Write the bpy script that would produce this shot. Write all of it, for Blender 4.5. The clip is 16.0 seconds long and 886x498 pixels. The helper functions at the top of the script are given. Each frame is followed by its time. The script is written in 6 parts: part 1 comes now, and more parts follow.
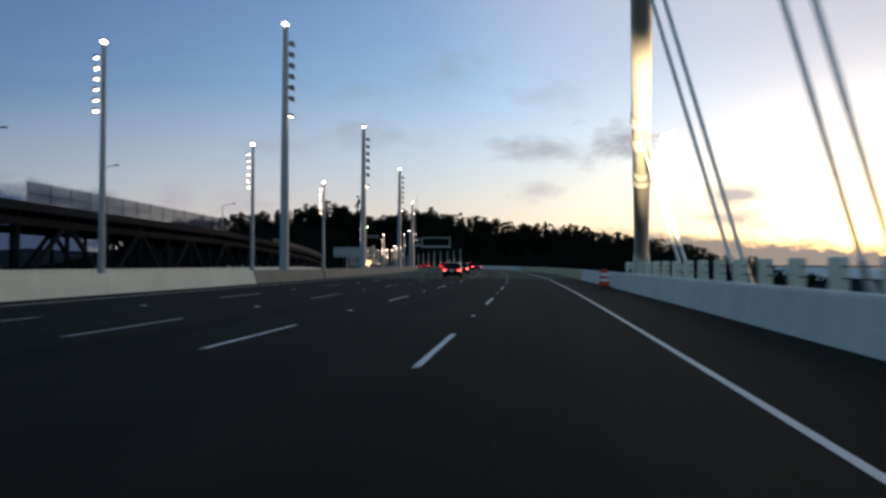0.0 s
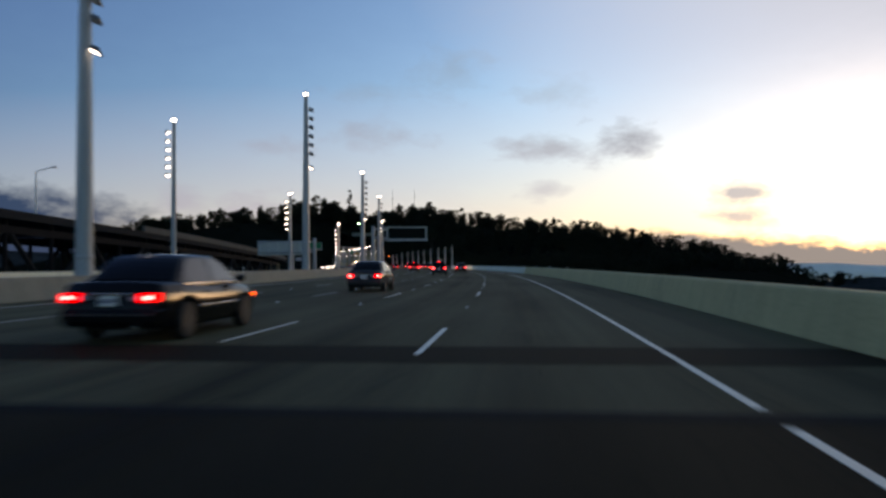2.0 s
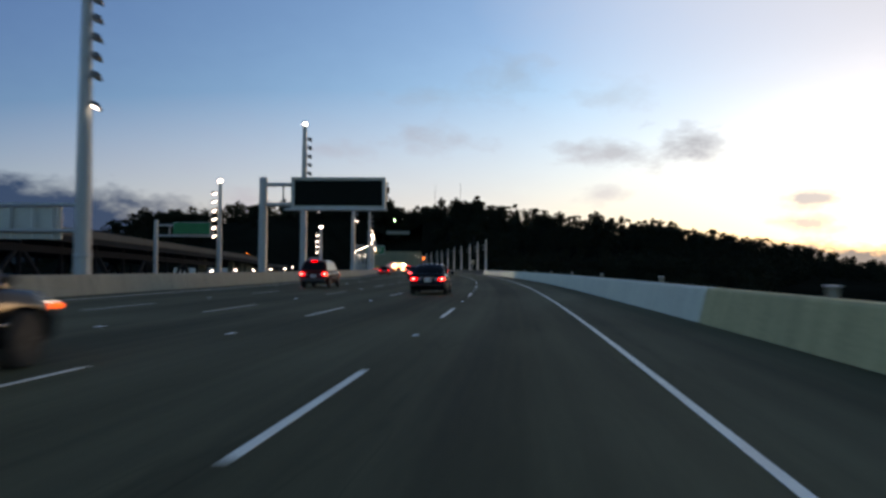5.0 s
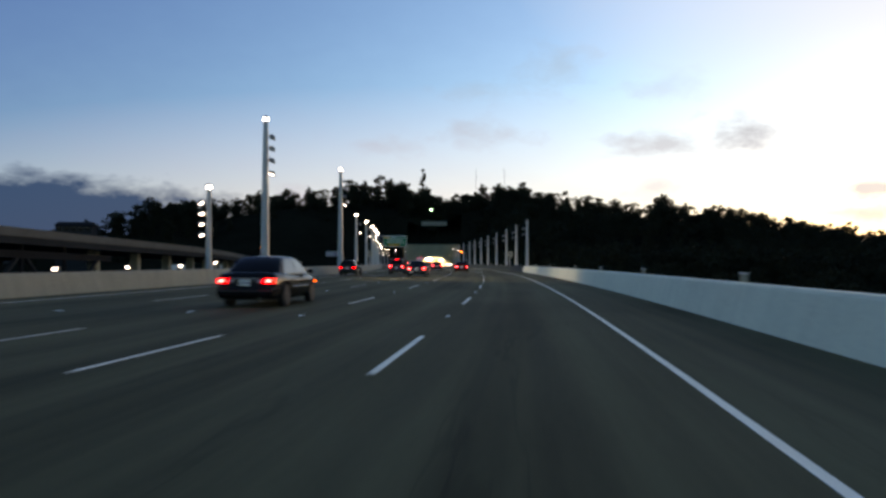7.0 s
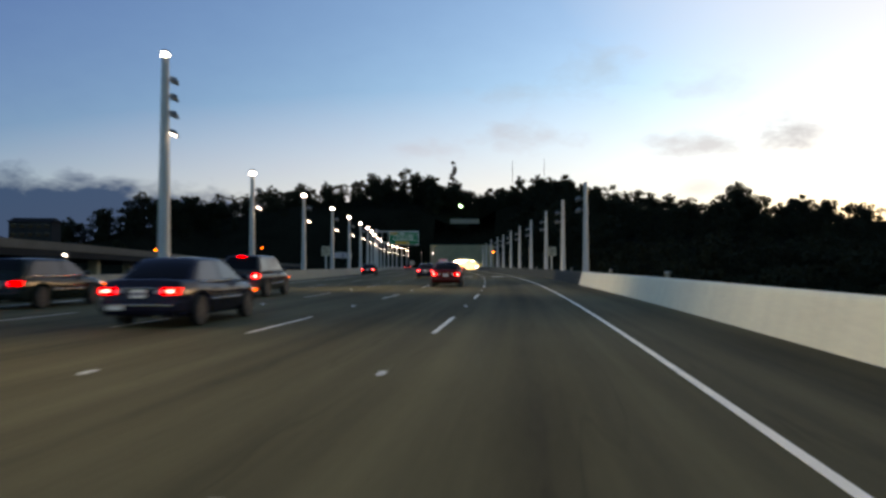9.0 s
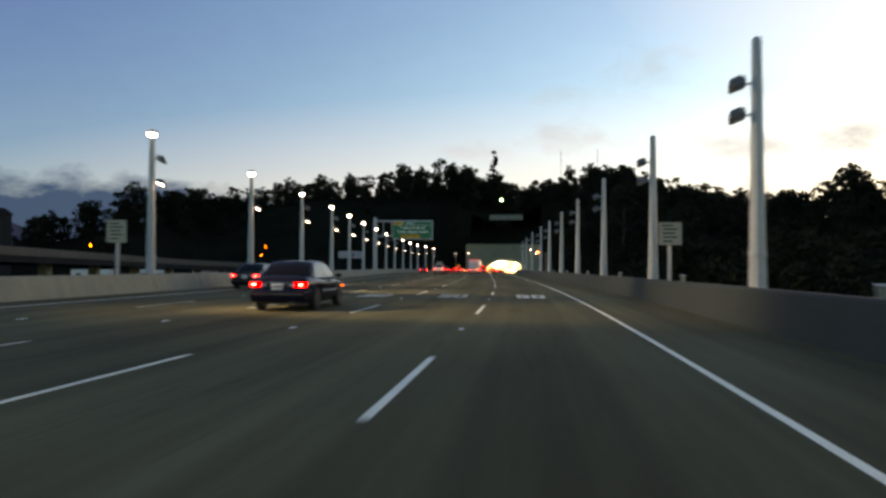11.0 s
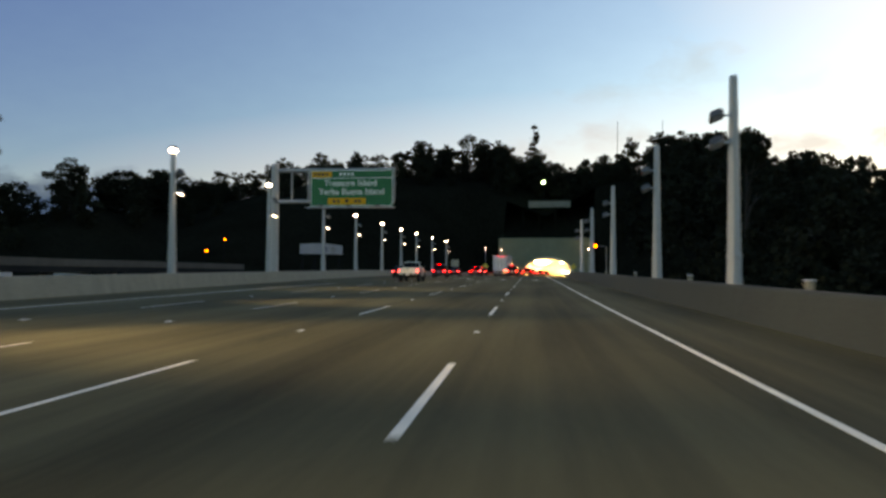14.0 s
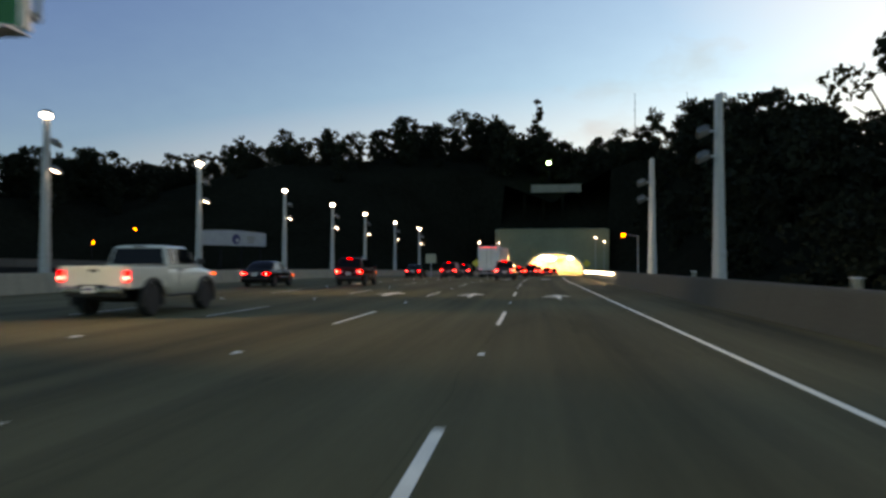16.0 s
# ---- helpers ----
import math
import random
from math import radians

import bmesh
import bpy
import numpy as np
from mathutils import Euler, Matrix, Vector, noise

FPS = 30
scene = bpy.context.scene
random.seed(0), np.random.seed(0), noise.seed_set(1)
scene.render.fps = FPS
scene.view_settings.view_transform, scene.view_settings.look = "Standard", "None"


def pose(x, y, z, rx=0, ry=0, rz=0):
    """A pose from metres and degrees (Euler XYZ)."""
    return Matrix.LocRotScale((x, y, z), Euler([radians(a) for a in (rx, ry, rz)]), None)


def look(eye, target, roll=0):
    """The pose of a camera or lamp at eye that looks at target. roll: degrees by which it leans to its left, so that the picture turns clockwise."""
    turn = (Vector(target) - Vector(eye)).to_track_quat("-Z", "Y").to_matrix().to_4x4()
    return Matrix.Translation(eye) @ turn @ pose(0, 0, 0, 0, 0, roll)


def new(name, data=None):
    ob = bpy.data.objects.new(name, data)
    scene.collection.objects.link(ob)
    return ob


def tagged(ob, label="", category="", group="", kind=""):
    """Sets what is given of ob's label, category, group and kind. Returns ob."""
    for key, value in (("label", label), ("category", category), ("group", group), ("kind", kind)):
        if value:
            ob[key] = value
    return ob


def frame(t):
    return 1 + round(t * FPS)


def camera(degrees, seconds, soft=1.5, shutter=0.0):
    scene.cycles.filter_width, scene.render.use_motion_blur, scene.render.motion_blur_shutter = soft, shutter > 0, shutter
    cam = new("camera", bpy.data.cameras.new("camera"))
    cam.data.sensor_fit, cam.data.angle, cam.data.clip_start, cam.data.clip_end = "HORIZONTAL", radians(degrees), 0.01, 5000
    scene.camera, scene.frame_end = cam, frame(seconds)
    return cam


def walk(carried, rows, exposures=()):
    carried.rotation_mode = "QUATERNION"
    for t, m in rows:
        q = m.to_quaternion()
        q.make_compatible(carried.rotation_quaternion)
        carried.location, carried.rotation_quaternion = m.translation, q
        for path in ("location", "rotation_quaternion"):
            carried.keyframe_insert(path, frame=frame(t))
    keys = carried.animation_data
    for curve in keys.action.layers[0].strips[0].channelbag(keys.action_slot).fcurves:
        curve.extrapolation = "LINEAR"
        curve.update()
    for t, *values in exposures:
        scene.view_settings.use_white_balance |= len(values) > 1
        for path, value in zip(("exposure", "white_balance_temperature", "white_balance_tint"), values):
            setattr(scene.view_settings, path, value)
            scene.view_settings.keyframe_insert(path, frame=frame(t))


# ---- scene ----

# ---------------- camera ----------------
cam = camera(59.72, 16.0, soft=2.9, shutter=0.4)
ROWS = [
    (0.0, 0.07, 0.08, 1.15, 0.14, 9.17), (0.5, -0.61, 15.01, 1.07, 0.14, 9.25), (1.0, -1.36, 29.88, 1.1, 0.09, 9.33),
    (1.5, -2.18, 44.67, 1.08, -0.03, 9.48), (2.0, -3.09, 59.35, 1.15, -0.23, 9.69), (2.5, -4.08, 73.89, 0.95, -0.21, 9.83),
    (3.0, -5.18, 88.29, 1.22, 0.09, 10.52), (3.5, -6.42, 102.55, 1.39, 0.36, 11.28), (4.0, -7.85, 116.67, 1.58, 0.48, 12.22),
    (4.5, -9.49, 130.69, 1.61, 0.45, 13.1), (5.0, -11.35, 144.63, 1.41, 0.49, 13.96), (5.5, -13.41, 158.48, 1.21, 0.53, 14.83),
    (6.0, -15.66, 172.22, 1.05, 0.49, 15.72), (6.5, -18.07, 185.84, 1.04, 0.3, 16.64), (7.0, -20.65, 199.3, 1.01, 0.1, 17.57),
    (7.5, -23.39, 212.56, 1.07, 0.08, 18.3), (8.0, -26.28, 225.67, 1.13, 0.19, 19.05), (8.5, -29.3, 238.66, 1.09, 0.14, 19.77),
    (9.0, -32.48, 251.57, 1.21, 0.0, 20.55), (9.5, -35.82, 264.38, 1.3, 0.0, 21.39), (10.0, -39.33, 277.07, 1.33, 0.07, 22.27),
    (10.5, -43.0, 289.59, 1.35, 0.16, 23.16), (11.0, -46.83, 301.93, 1.36, 0.32, 24.01), (11.5, -50.79, 314.06, 1.36, 0.56, 24.79),
    (12.0, -54.84, 325.99, 1.3, 0.68, 25.45), (12.5, -58.96, 337.76, 1.21, 0.63, 26.06), (13.0, -63.15, 349.39, 1.3, 0.49, 26.55),
    (13.5, -67.39, 360.87, 1.07, 0.39, 26.92), (14.0, -71.7, 372.26, 1.36, 0.26, 27.17), (14.5, -76.06, 383.56, 1.23, 0.15, 27.46),
    (15.0, -80.45, 394.87, 1.41, 0.19, 27.57), (15.5, -84.85, 406.21, 1.36, 0.16, 27.53), (16.0, -89.22, 417.57, 1.15, 0.13, 27.3)]
EYE = 1.26
EXPOSURES = [(0.0, 1.46, 10100, 25), (4.0, 1.57, 10500, 25), (7.0, 1.94, 11200, 25), (9.0, 2.0, 12200, 25), (12.0, 2.24, 17000, 25), (16.0, 2.2, 17400, 25)]
walk(cam, [(t, pose(x, y, EYE, 90 + pitch, -roll, yaw)) for t, x, y, pitch, roll, yaw in ROWS], EXPOSURES)

# ---------------- sky and large lights ----------------
SUN_AZ = -24.0      # degrees to the left of +y; the sun has just gone down ahead on the right
SUN_EL = 4.7
SKY = 0.13
LAMP_W = 450.0      # watts of each lit road lamp
HEADLIGHT_FILL_W = 2900.0     # watts of each added beam standing in for the driven car's headlights
world = bpy.data.worlds.new("dusk_sky")
scene.world = world
world.use_nodes = True
wt = world.node_tree
wt.nodes.clear()


def wnode(kind, **kw):
    n = wt.nodes.new(kind)
    for k, v in kw.items():
        n.inputs[k].default_value = v
    return n


def direction(az, el):
    a, e = radians(az), radians(el)
    return (-math.sin(a) * math.cos(e), math.cos(a) * math.cos(e), math.sin(e))


def wmath(op, a, b=None, clamp=False):
    n = wt.nodes.new("ShaderNodeMath")
    n.operation, n.use_clamp = op, clamp
    for i, v in enumerate((a, b)):
        if v is None:
            continue
        if isinstance(v, (int, float)):
            n.inputs[i].default_value = v
        else:
            wt.links.new(v, n.inputs[i])
    return n.outputs[0]


sky = wt.nodes.new("ShaderNodeTexSky")
sky.sky_type, sky.sun_disc = "NISHITA", False
sky.sun_elevation, sky.sun_rotation = radians(SUN_EL), radians(-SUN_AZ)
sky.altitude, sky.air_density, sky.dust_density, sky.ozone_density = 20, 1.0, 0.5, 4.5
coord = wt.nodes.new("ShaderNodeTexCoord")
warp = wt.nodes.new("ShaderNodeTexNoise")
warp.inputs["Scale"].default_value, warp.inputs["Detail"].default_value = 22.0, 6.0
warp.inputs["Roughness"].default_value = 0.62
stretch = wt.nodes.new("ShaderNodeMapping")
stretch.inputs["Scale"].default_value = (1, 1, 2.2)
wt.links.new(coord.outputs["Generated"], stretch.inputs["Vector"])
wt.links.new(stretch.outputs[0], warp.inputs["Vector"])


def cloud(vec, wide, high, strength, rough=1.5):
    """A soft patch of cloud round a direction of the sky; wide and high in degrees."""
    off = wt.nodes.new("ShaderNodeVectorMath")
    off.operation = "SUBTRACT"
    wt.links.new(coord.outputs["Generated"], off.inputs[0])
    off.inputs[1].default_value = vec
    sc = wt.nodes.new("ShaderNodeVectorMath")
    sc.operation = "MULTIPLY"
    wt.links.new(off.outputs[0], sc.inputs[0])
    sc.inputs[1].default_value = (1 / radians(wide), 1 / radians(wide), 1 / radians(high))
    ln = wt.nodes.new("ShaderNodeVectorMath")
    ln.operation = "LENGTH"
    wt.links.new(sc.outputs[0], ln.inputs[0])
    body = wmath("SUBTRACT", 1.0, ln.outputs["Value"])
    grain = wmath("MULTIPLY", wmath("SUBTRACT", warp.outputs[0], 0.5), rough * 2)
    return wmath("MULTIPLY", wmath("ADD", body, grain, True), strength)


CLOUDS = [((0.054, 0.986, 0.152), 3.2, 1.7, 0.95), ((-0.025, 0.988, 0.146), 5.4, 1.1, 0.75), ((-0.04, 0.994, 0.095), 2.3, 0.9, 0.5), ((-0.255, 0.952, 0.163), 4.2, 1.3, 0.5),
          ((-0.365, 0.92, 0.146), 2.8, 0.9, 0.45), ((-0.152, 0.958, 0.243), 3.2, 2.0, 0.34), ((0.204, 0.975, 0.086), 3.3, 1.15, 0.85), ((0.2, 0.977, 0.056), 2.8, 1.05, 0.8),
          ((-0.473, 0.877, 0.08), 2.0, 1.6, 0.5), ((-0.395, 0.915, 0.073), 3.2, 1.3, 0.65), ((-0.245, 0.944, 0.217), 3.6, 0.9, 0.3), ((-0.02, 0.975, 0.215), 4.0, 1.2, 0.3)]
mask = None
for vec, wide, high, strength in CLOUDS:
    c = cloud(vec, wide, high, strength, 1.3)
    mask = c if mask is None else wmath("MAXIMUM", mask, c)
grey = wt.nodes.new("ShaderNodeMix")
grey.data_type = "RGBA"
wt.links.new(mask, grey.inputs["Factor"])
wt.links.new(sky.outputs[0], grey.inputs["A"])
grey.inputs["B"].default_value = (0.66, 1.10, 1.55, 1)


def sky_layer(below, factor, color):
    """Lays a soft layer of one colour, for cloud and for added dimming, over the sky so far."""
    n = wt.nodes.new("ShaderNodeMix")
    n.data_type = "RGBA"
    wt.links.new(factor, n.inputs["Factor"])
    wt.links.new(below.outputs["Result"], n.inputs["A"])
    n.inputs["B"].default_value = (*color, 1)
    return n


# an added blue layer that darkens the left sky, the dark bank on the left horizon, the fog on the right one
left_dimming = sky_layer(grey, cloud(direction(66, 26), 58, 54, 0.84, 0.05), (0.05, 0.22, 0.98))
haze = sky_layer(left_dimming, wmath("MULTIPLY", cloud(direction(13, 2.0), 47, 11, 1.0, 0.04), 0.62), (1.62, 1.66, 2.45))
left_bank = sky_layer(haze, wmath("MULTIPLY", wmath("MULTIPLY", cloud(direction(48, 1.6), 20, 4.9, 1.0, 0.35), 3.2, True), 0.95), (0.026, 0.13, 0.40))
low = sky_layer(left_bank, wmath("MULTIPLY", wmath("MULTIPLY", cloud(direction(2, -3.3), 36, 6.0, 1.0, 0.16), 9.0, True), 1.0), (0.76, 0.86, 1.0))
# added pale layer that tones down the glow on the right
thin = sky_layer(low, wmath("MULTIPLY", wmath("MULTIPLY", cloud(direction(-27, 21), 36, 16, 1.0, 0.06), 1.5, True), 0.86), (1.32, 1.84, 2.65))
bg = wnode("ShaderNodeBackground", Strength=SKY)
wt.links.new(thin.outputs["Result"], bg.inputs["Color"])
wout = wt.nodes.new("ShaderNodeOutputWorld")
wt.links.new(bg.outputs[0], wout.inputs["Surface"])

sun = new("sun", bpy.data.lights.new("sun", "SUN"))
sun.data.energy, sun.data.angle, sun.data.color = 0.12, radians(14), (1.0, 0.82, 0.62)
sun.matrix_basis = look((0, 0, 60), tuple(Vector((0, 0, 60)) - 10 * Vector(direction(SUN_AZ, 3.0))))

# ---------------- materials ----------------


def road_surface(name, color):
    """Asphalt with wheel tracks, oil streaks and patches that run along the lanes; needs the point attribute lane (along, across)."""
    m = bpy.data.materials.new(name)
    m.use_nodes = True
    nt = m.node_tree
    b = nt.nodes["Principled BSDF"]
    b.inputs["Roughness"].default_value, b.inputs["Specular IOR Level"].default_value = 0.9, 0.04

    def calc(op, x, y=None, z=None):
        n = nt.nodes.new("ShaderNodeMath")
        n.operation = op
        for i, v in enumerate((x, y, z)):
            if isinstance(v, (int, float)):
                n.inputs[i].default_value = v
            elif v is not None:
                nt.links.new(v, n.inputs[i])
        return n.outputs[0]

    def noise(vec, scale, detail, stretch):
        mp, n = nt.nodes.new("ShaderNodeMapping"), nt.nodes.new("ShaderNodeTexNoise")
        mp.inputs["Scale"].default_value = stretch
        nt.links.new(vec, mp.inputs["Vector"])
        nt.links.new(mp.outputs[0], n.inputs["Vector"])
        n.inputs["Scale"].default_value, n.inputs["Detail"].default_value = scale, detail
        return n.outputs[0]

    lane = nt.nodes.new("ShaderNodeAttribute")
    lane.attribute_name = "lane"
    pos = nt.nodes.new("ShaderNodeNewGeometry").outputs["Position"]
    sep = nt.nodes.new("ShaderNodeSeparateXYZ")
    nt.links.new(lane.outputs["Vector"], sep.inputs[0])
    across = calc("MULTIPLY", sep.outputs["Y"], 2 * math.pi / 3.5)
    # two wheel tracks a lane, and one oil stripe between them
    tracks = calc("COSINE", calc("MULTIPLY", across, 2.0))
    oil = calc("COSINE", across)
    streak = noise(lane.outputs["Vector"], 1.0, 5.0, (0.035, 2.6, 1))
    patch = noise(lane.outputs["Vector"], 1.0, 6.0, (0.07, 0.32, 1))
    grain, crumbs = noise(pos, 60.0, 3.0, (1, 1, 1)), noise(pos, 9.0, 6.0, (1, 1, 1))
    tone = calc("ADD", calc("MULTIPLY", tracks, -0.09), calc("MULTIPLY", oil, 0.08))
    tone = calc("ADD", tone, calc("MULTIPLY", calc("SUBTRACT", streak, 0.5), 1.1))
    tone = calc("ADD", tone, calc("MULTIPLY", calc("SUBTRACT", patch, 0.5), 1.5))
    tone = calc("ADD", tone, calc("MULTIPLY", calc("SUBTRACT", grain, 0.5), 0.7))
    tone = calc("ADD", tone, calc("MULTIPLY", calc("SUBTRACT", crumbs, 0.5), 0.5))
    # thin cracks sealed with tar
    crack = noise(lane.outputs["Vector"], 1.0, 4.0, (0.05, 0.5, 1))
    seal = calc("LESS_THAN", calc("ABSOLUTE", calc("SUBTRACT", crack, 0.52)), 0.0035)
    tone = calc("SUBTRACT", calc("MAXIMUM", calc("ADD", tone, 1.0), 0.3), calc("MULTIPLY", seal, 0.14))
    mul = nt.nodes.new("ShaderNodeVectorMath")
    mul.operation = "SCALE"
    mul.inputs[0].default_value = color
    nt.links.new(tone, mul.inputs["Scale"])
    nt.links.new(mul.outputs[0], b.inputs["Base Color"])
    nt.links.new(calc("ADD", calc("MULTIPLY", streak, 0.3), 0.68), b.inputs["Roughness"])
    bp = nt.nodes.new("ShaderNodeBump")
    bp.inputs["Strength"].default_value, bp.inputs["Distance"].default_value = 0.4, 0.01
    nt.links.new(grain, bp.inputs["Height"])
    nt.links.new(bp.outputs[0], b.inputs["Normal"])
    return m


def mat(name, color, rough=0.6, metal=0.0, spread=0.12, fine=40.0, coarse=0.8, bump=0.0, emit=None, strength=0.0, coat=0.0, local=False, spec=0.5, streaks=0.0, alpha=1.0):
    """A surface with variation at two scales, in metres."""
    m = bpy.data.materials.new(name)
    m.use_nodes = True
    nt = m.node_tree
    b = nt.nodes["Principled BSDF"]
    b.inputs["Base Color"].default_value = (*color, 1)
    b.inputs["Roughness"].default_value, b.inputs["Metallic"].default_value = rough, metal
    b.inputs["Coat Weight"].default_value, b.inputs["Specular IOR Level"].default_value = coat, spec
    b.inputs["Alpha"].default_value = alpha
    if emit:
        b.inputs["Emission Color"].default_value, b.inputs["Emission Strength"].default_value = (*emit, 1), strength
    if spread:
        if local:
            src = nt.nodes.new("ShaderNodeTexCoord").outputs["Object"]
        else:
            src = nt.nodes.new("ShaderNodeNewGeometry").outputs["Position"]
        big, small = nt.nodes.new("ShaderNodeTexNoise"), nt.nodes.new("ShaderNodeTexNoise")
        for n, sc, dt in ((big, coarse, 5.0), (small, fine, 3.0)):
            n.inputs["Scale"].default_value, n.inputs["Detail"].default_value = sc, dt
            nt.links.new(src, n.inputs["Vector"])
        add = nt.nodes.new("ShaderNodeMath")
        add.operation = "ADD"
        if streaks:
            # rain stains that run down the face
            mp, run = nt.nodes.new("ShaderNodeMapping"), nt.nodes.new("ShaderNodeTexNoise")
            mp.inputs["Scale"].default_value = (2.2, 2.2, 0.25)
            run.inputs["Scale"].default_value, run.inputs["Detail"].default_value = 1.0, 6.0
            nt.links.new(src, mp.inputs["Vector"])
            nt.links.new(mp.outputs[0], run.inputs["Vector"])
            mx = nt.nodes.new("ShaderNodeMix")
            mx.inputs["Factor"].default_value = streaks
            nt.links.new(big.outputs[0], mx.inputs["A"])
            nt.links.new(run.outputs[0], mx.inputs["B"])
            nt.links.new(mx.outputs["Result"], add.inputs[0])
        else:
            nt.links.new(big.outputs[0], add.inputs[0])
        nt.links.new(small.outputs[0], add.inputs[1])
        ramp = nt.nodes.new("ShaderNodeMapRange")
        for k, v in (("From Min", 0.6), ("From Max", 1.4), ("To Min", 1 - spread * 2), ("To Max", 1 + spread * 2)):
            ramp.inputs[k].default_value = v
        nt.links.new(add.outputs[0], ramp.inputs["Value"])
        mul = nt.nodes.new("ShaderNodeVectorMath")
        mul.operation = "SCALE"
        mul.inputs[0].default_value = color
        nt.links.new(ramp.outputs[0], mul.inputs["Scale"])
        nt.links.new(mul.outputs[0], b.inputs["Base Color"])
        rr = nt.nodes.new("ShaderNodeMapRange")
        for k, v in (("To Min", max(rough - 0.12, 0.02)), ("To Max", min(rough + 0.12, 1.0))):
            rr.inputs[k].default_value = v
        nt.links.new(big.outputs[0], rr.inputs["Value"])
        nt.links.new(rr.outputs[0], b.inputs["Roughness"])
        if bump:
            bp = nt.nodes.new("ShaderNodeBump")
            bp.inputs["Strength"].default_value, bp.inputs["Distance"].default_value = bump, 0.01
            nt.links.new(small.outputs[0], bp.inputs["Height"])
            nt.links.new(bp.outputs[0], b.inputs["Normal"])
    return m


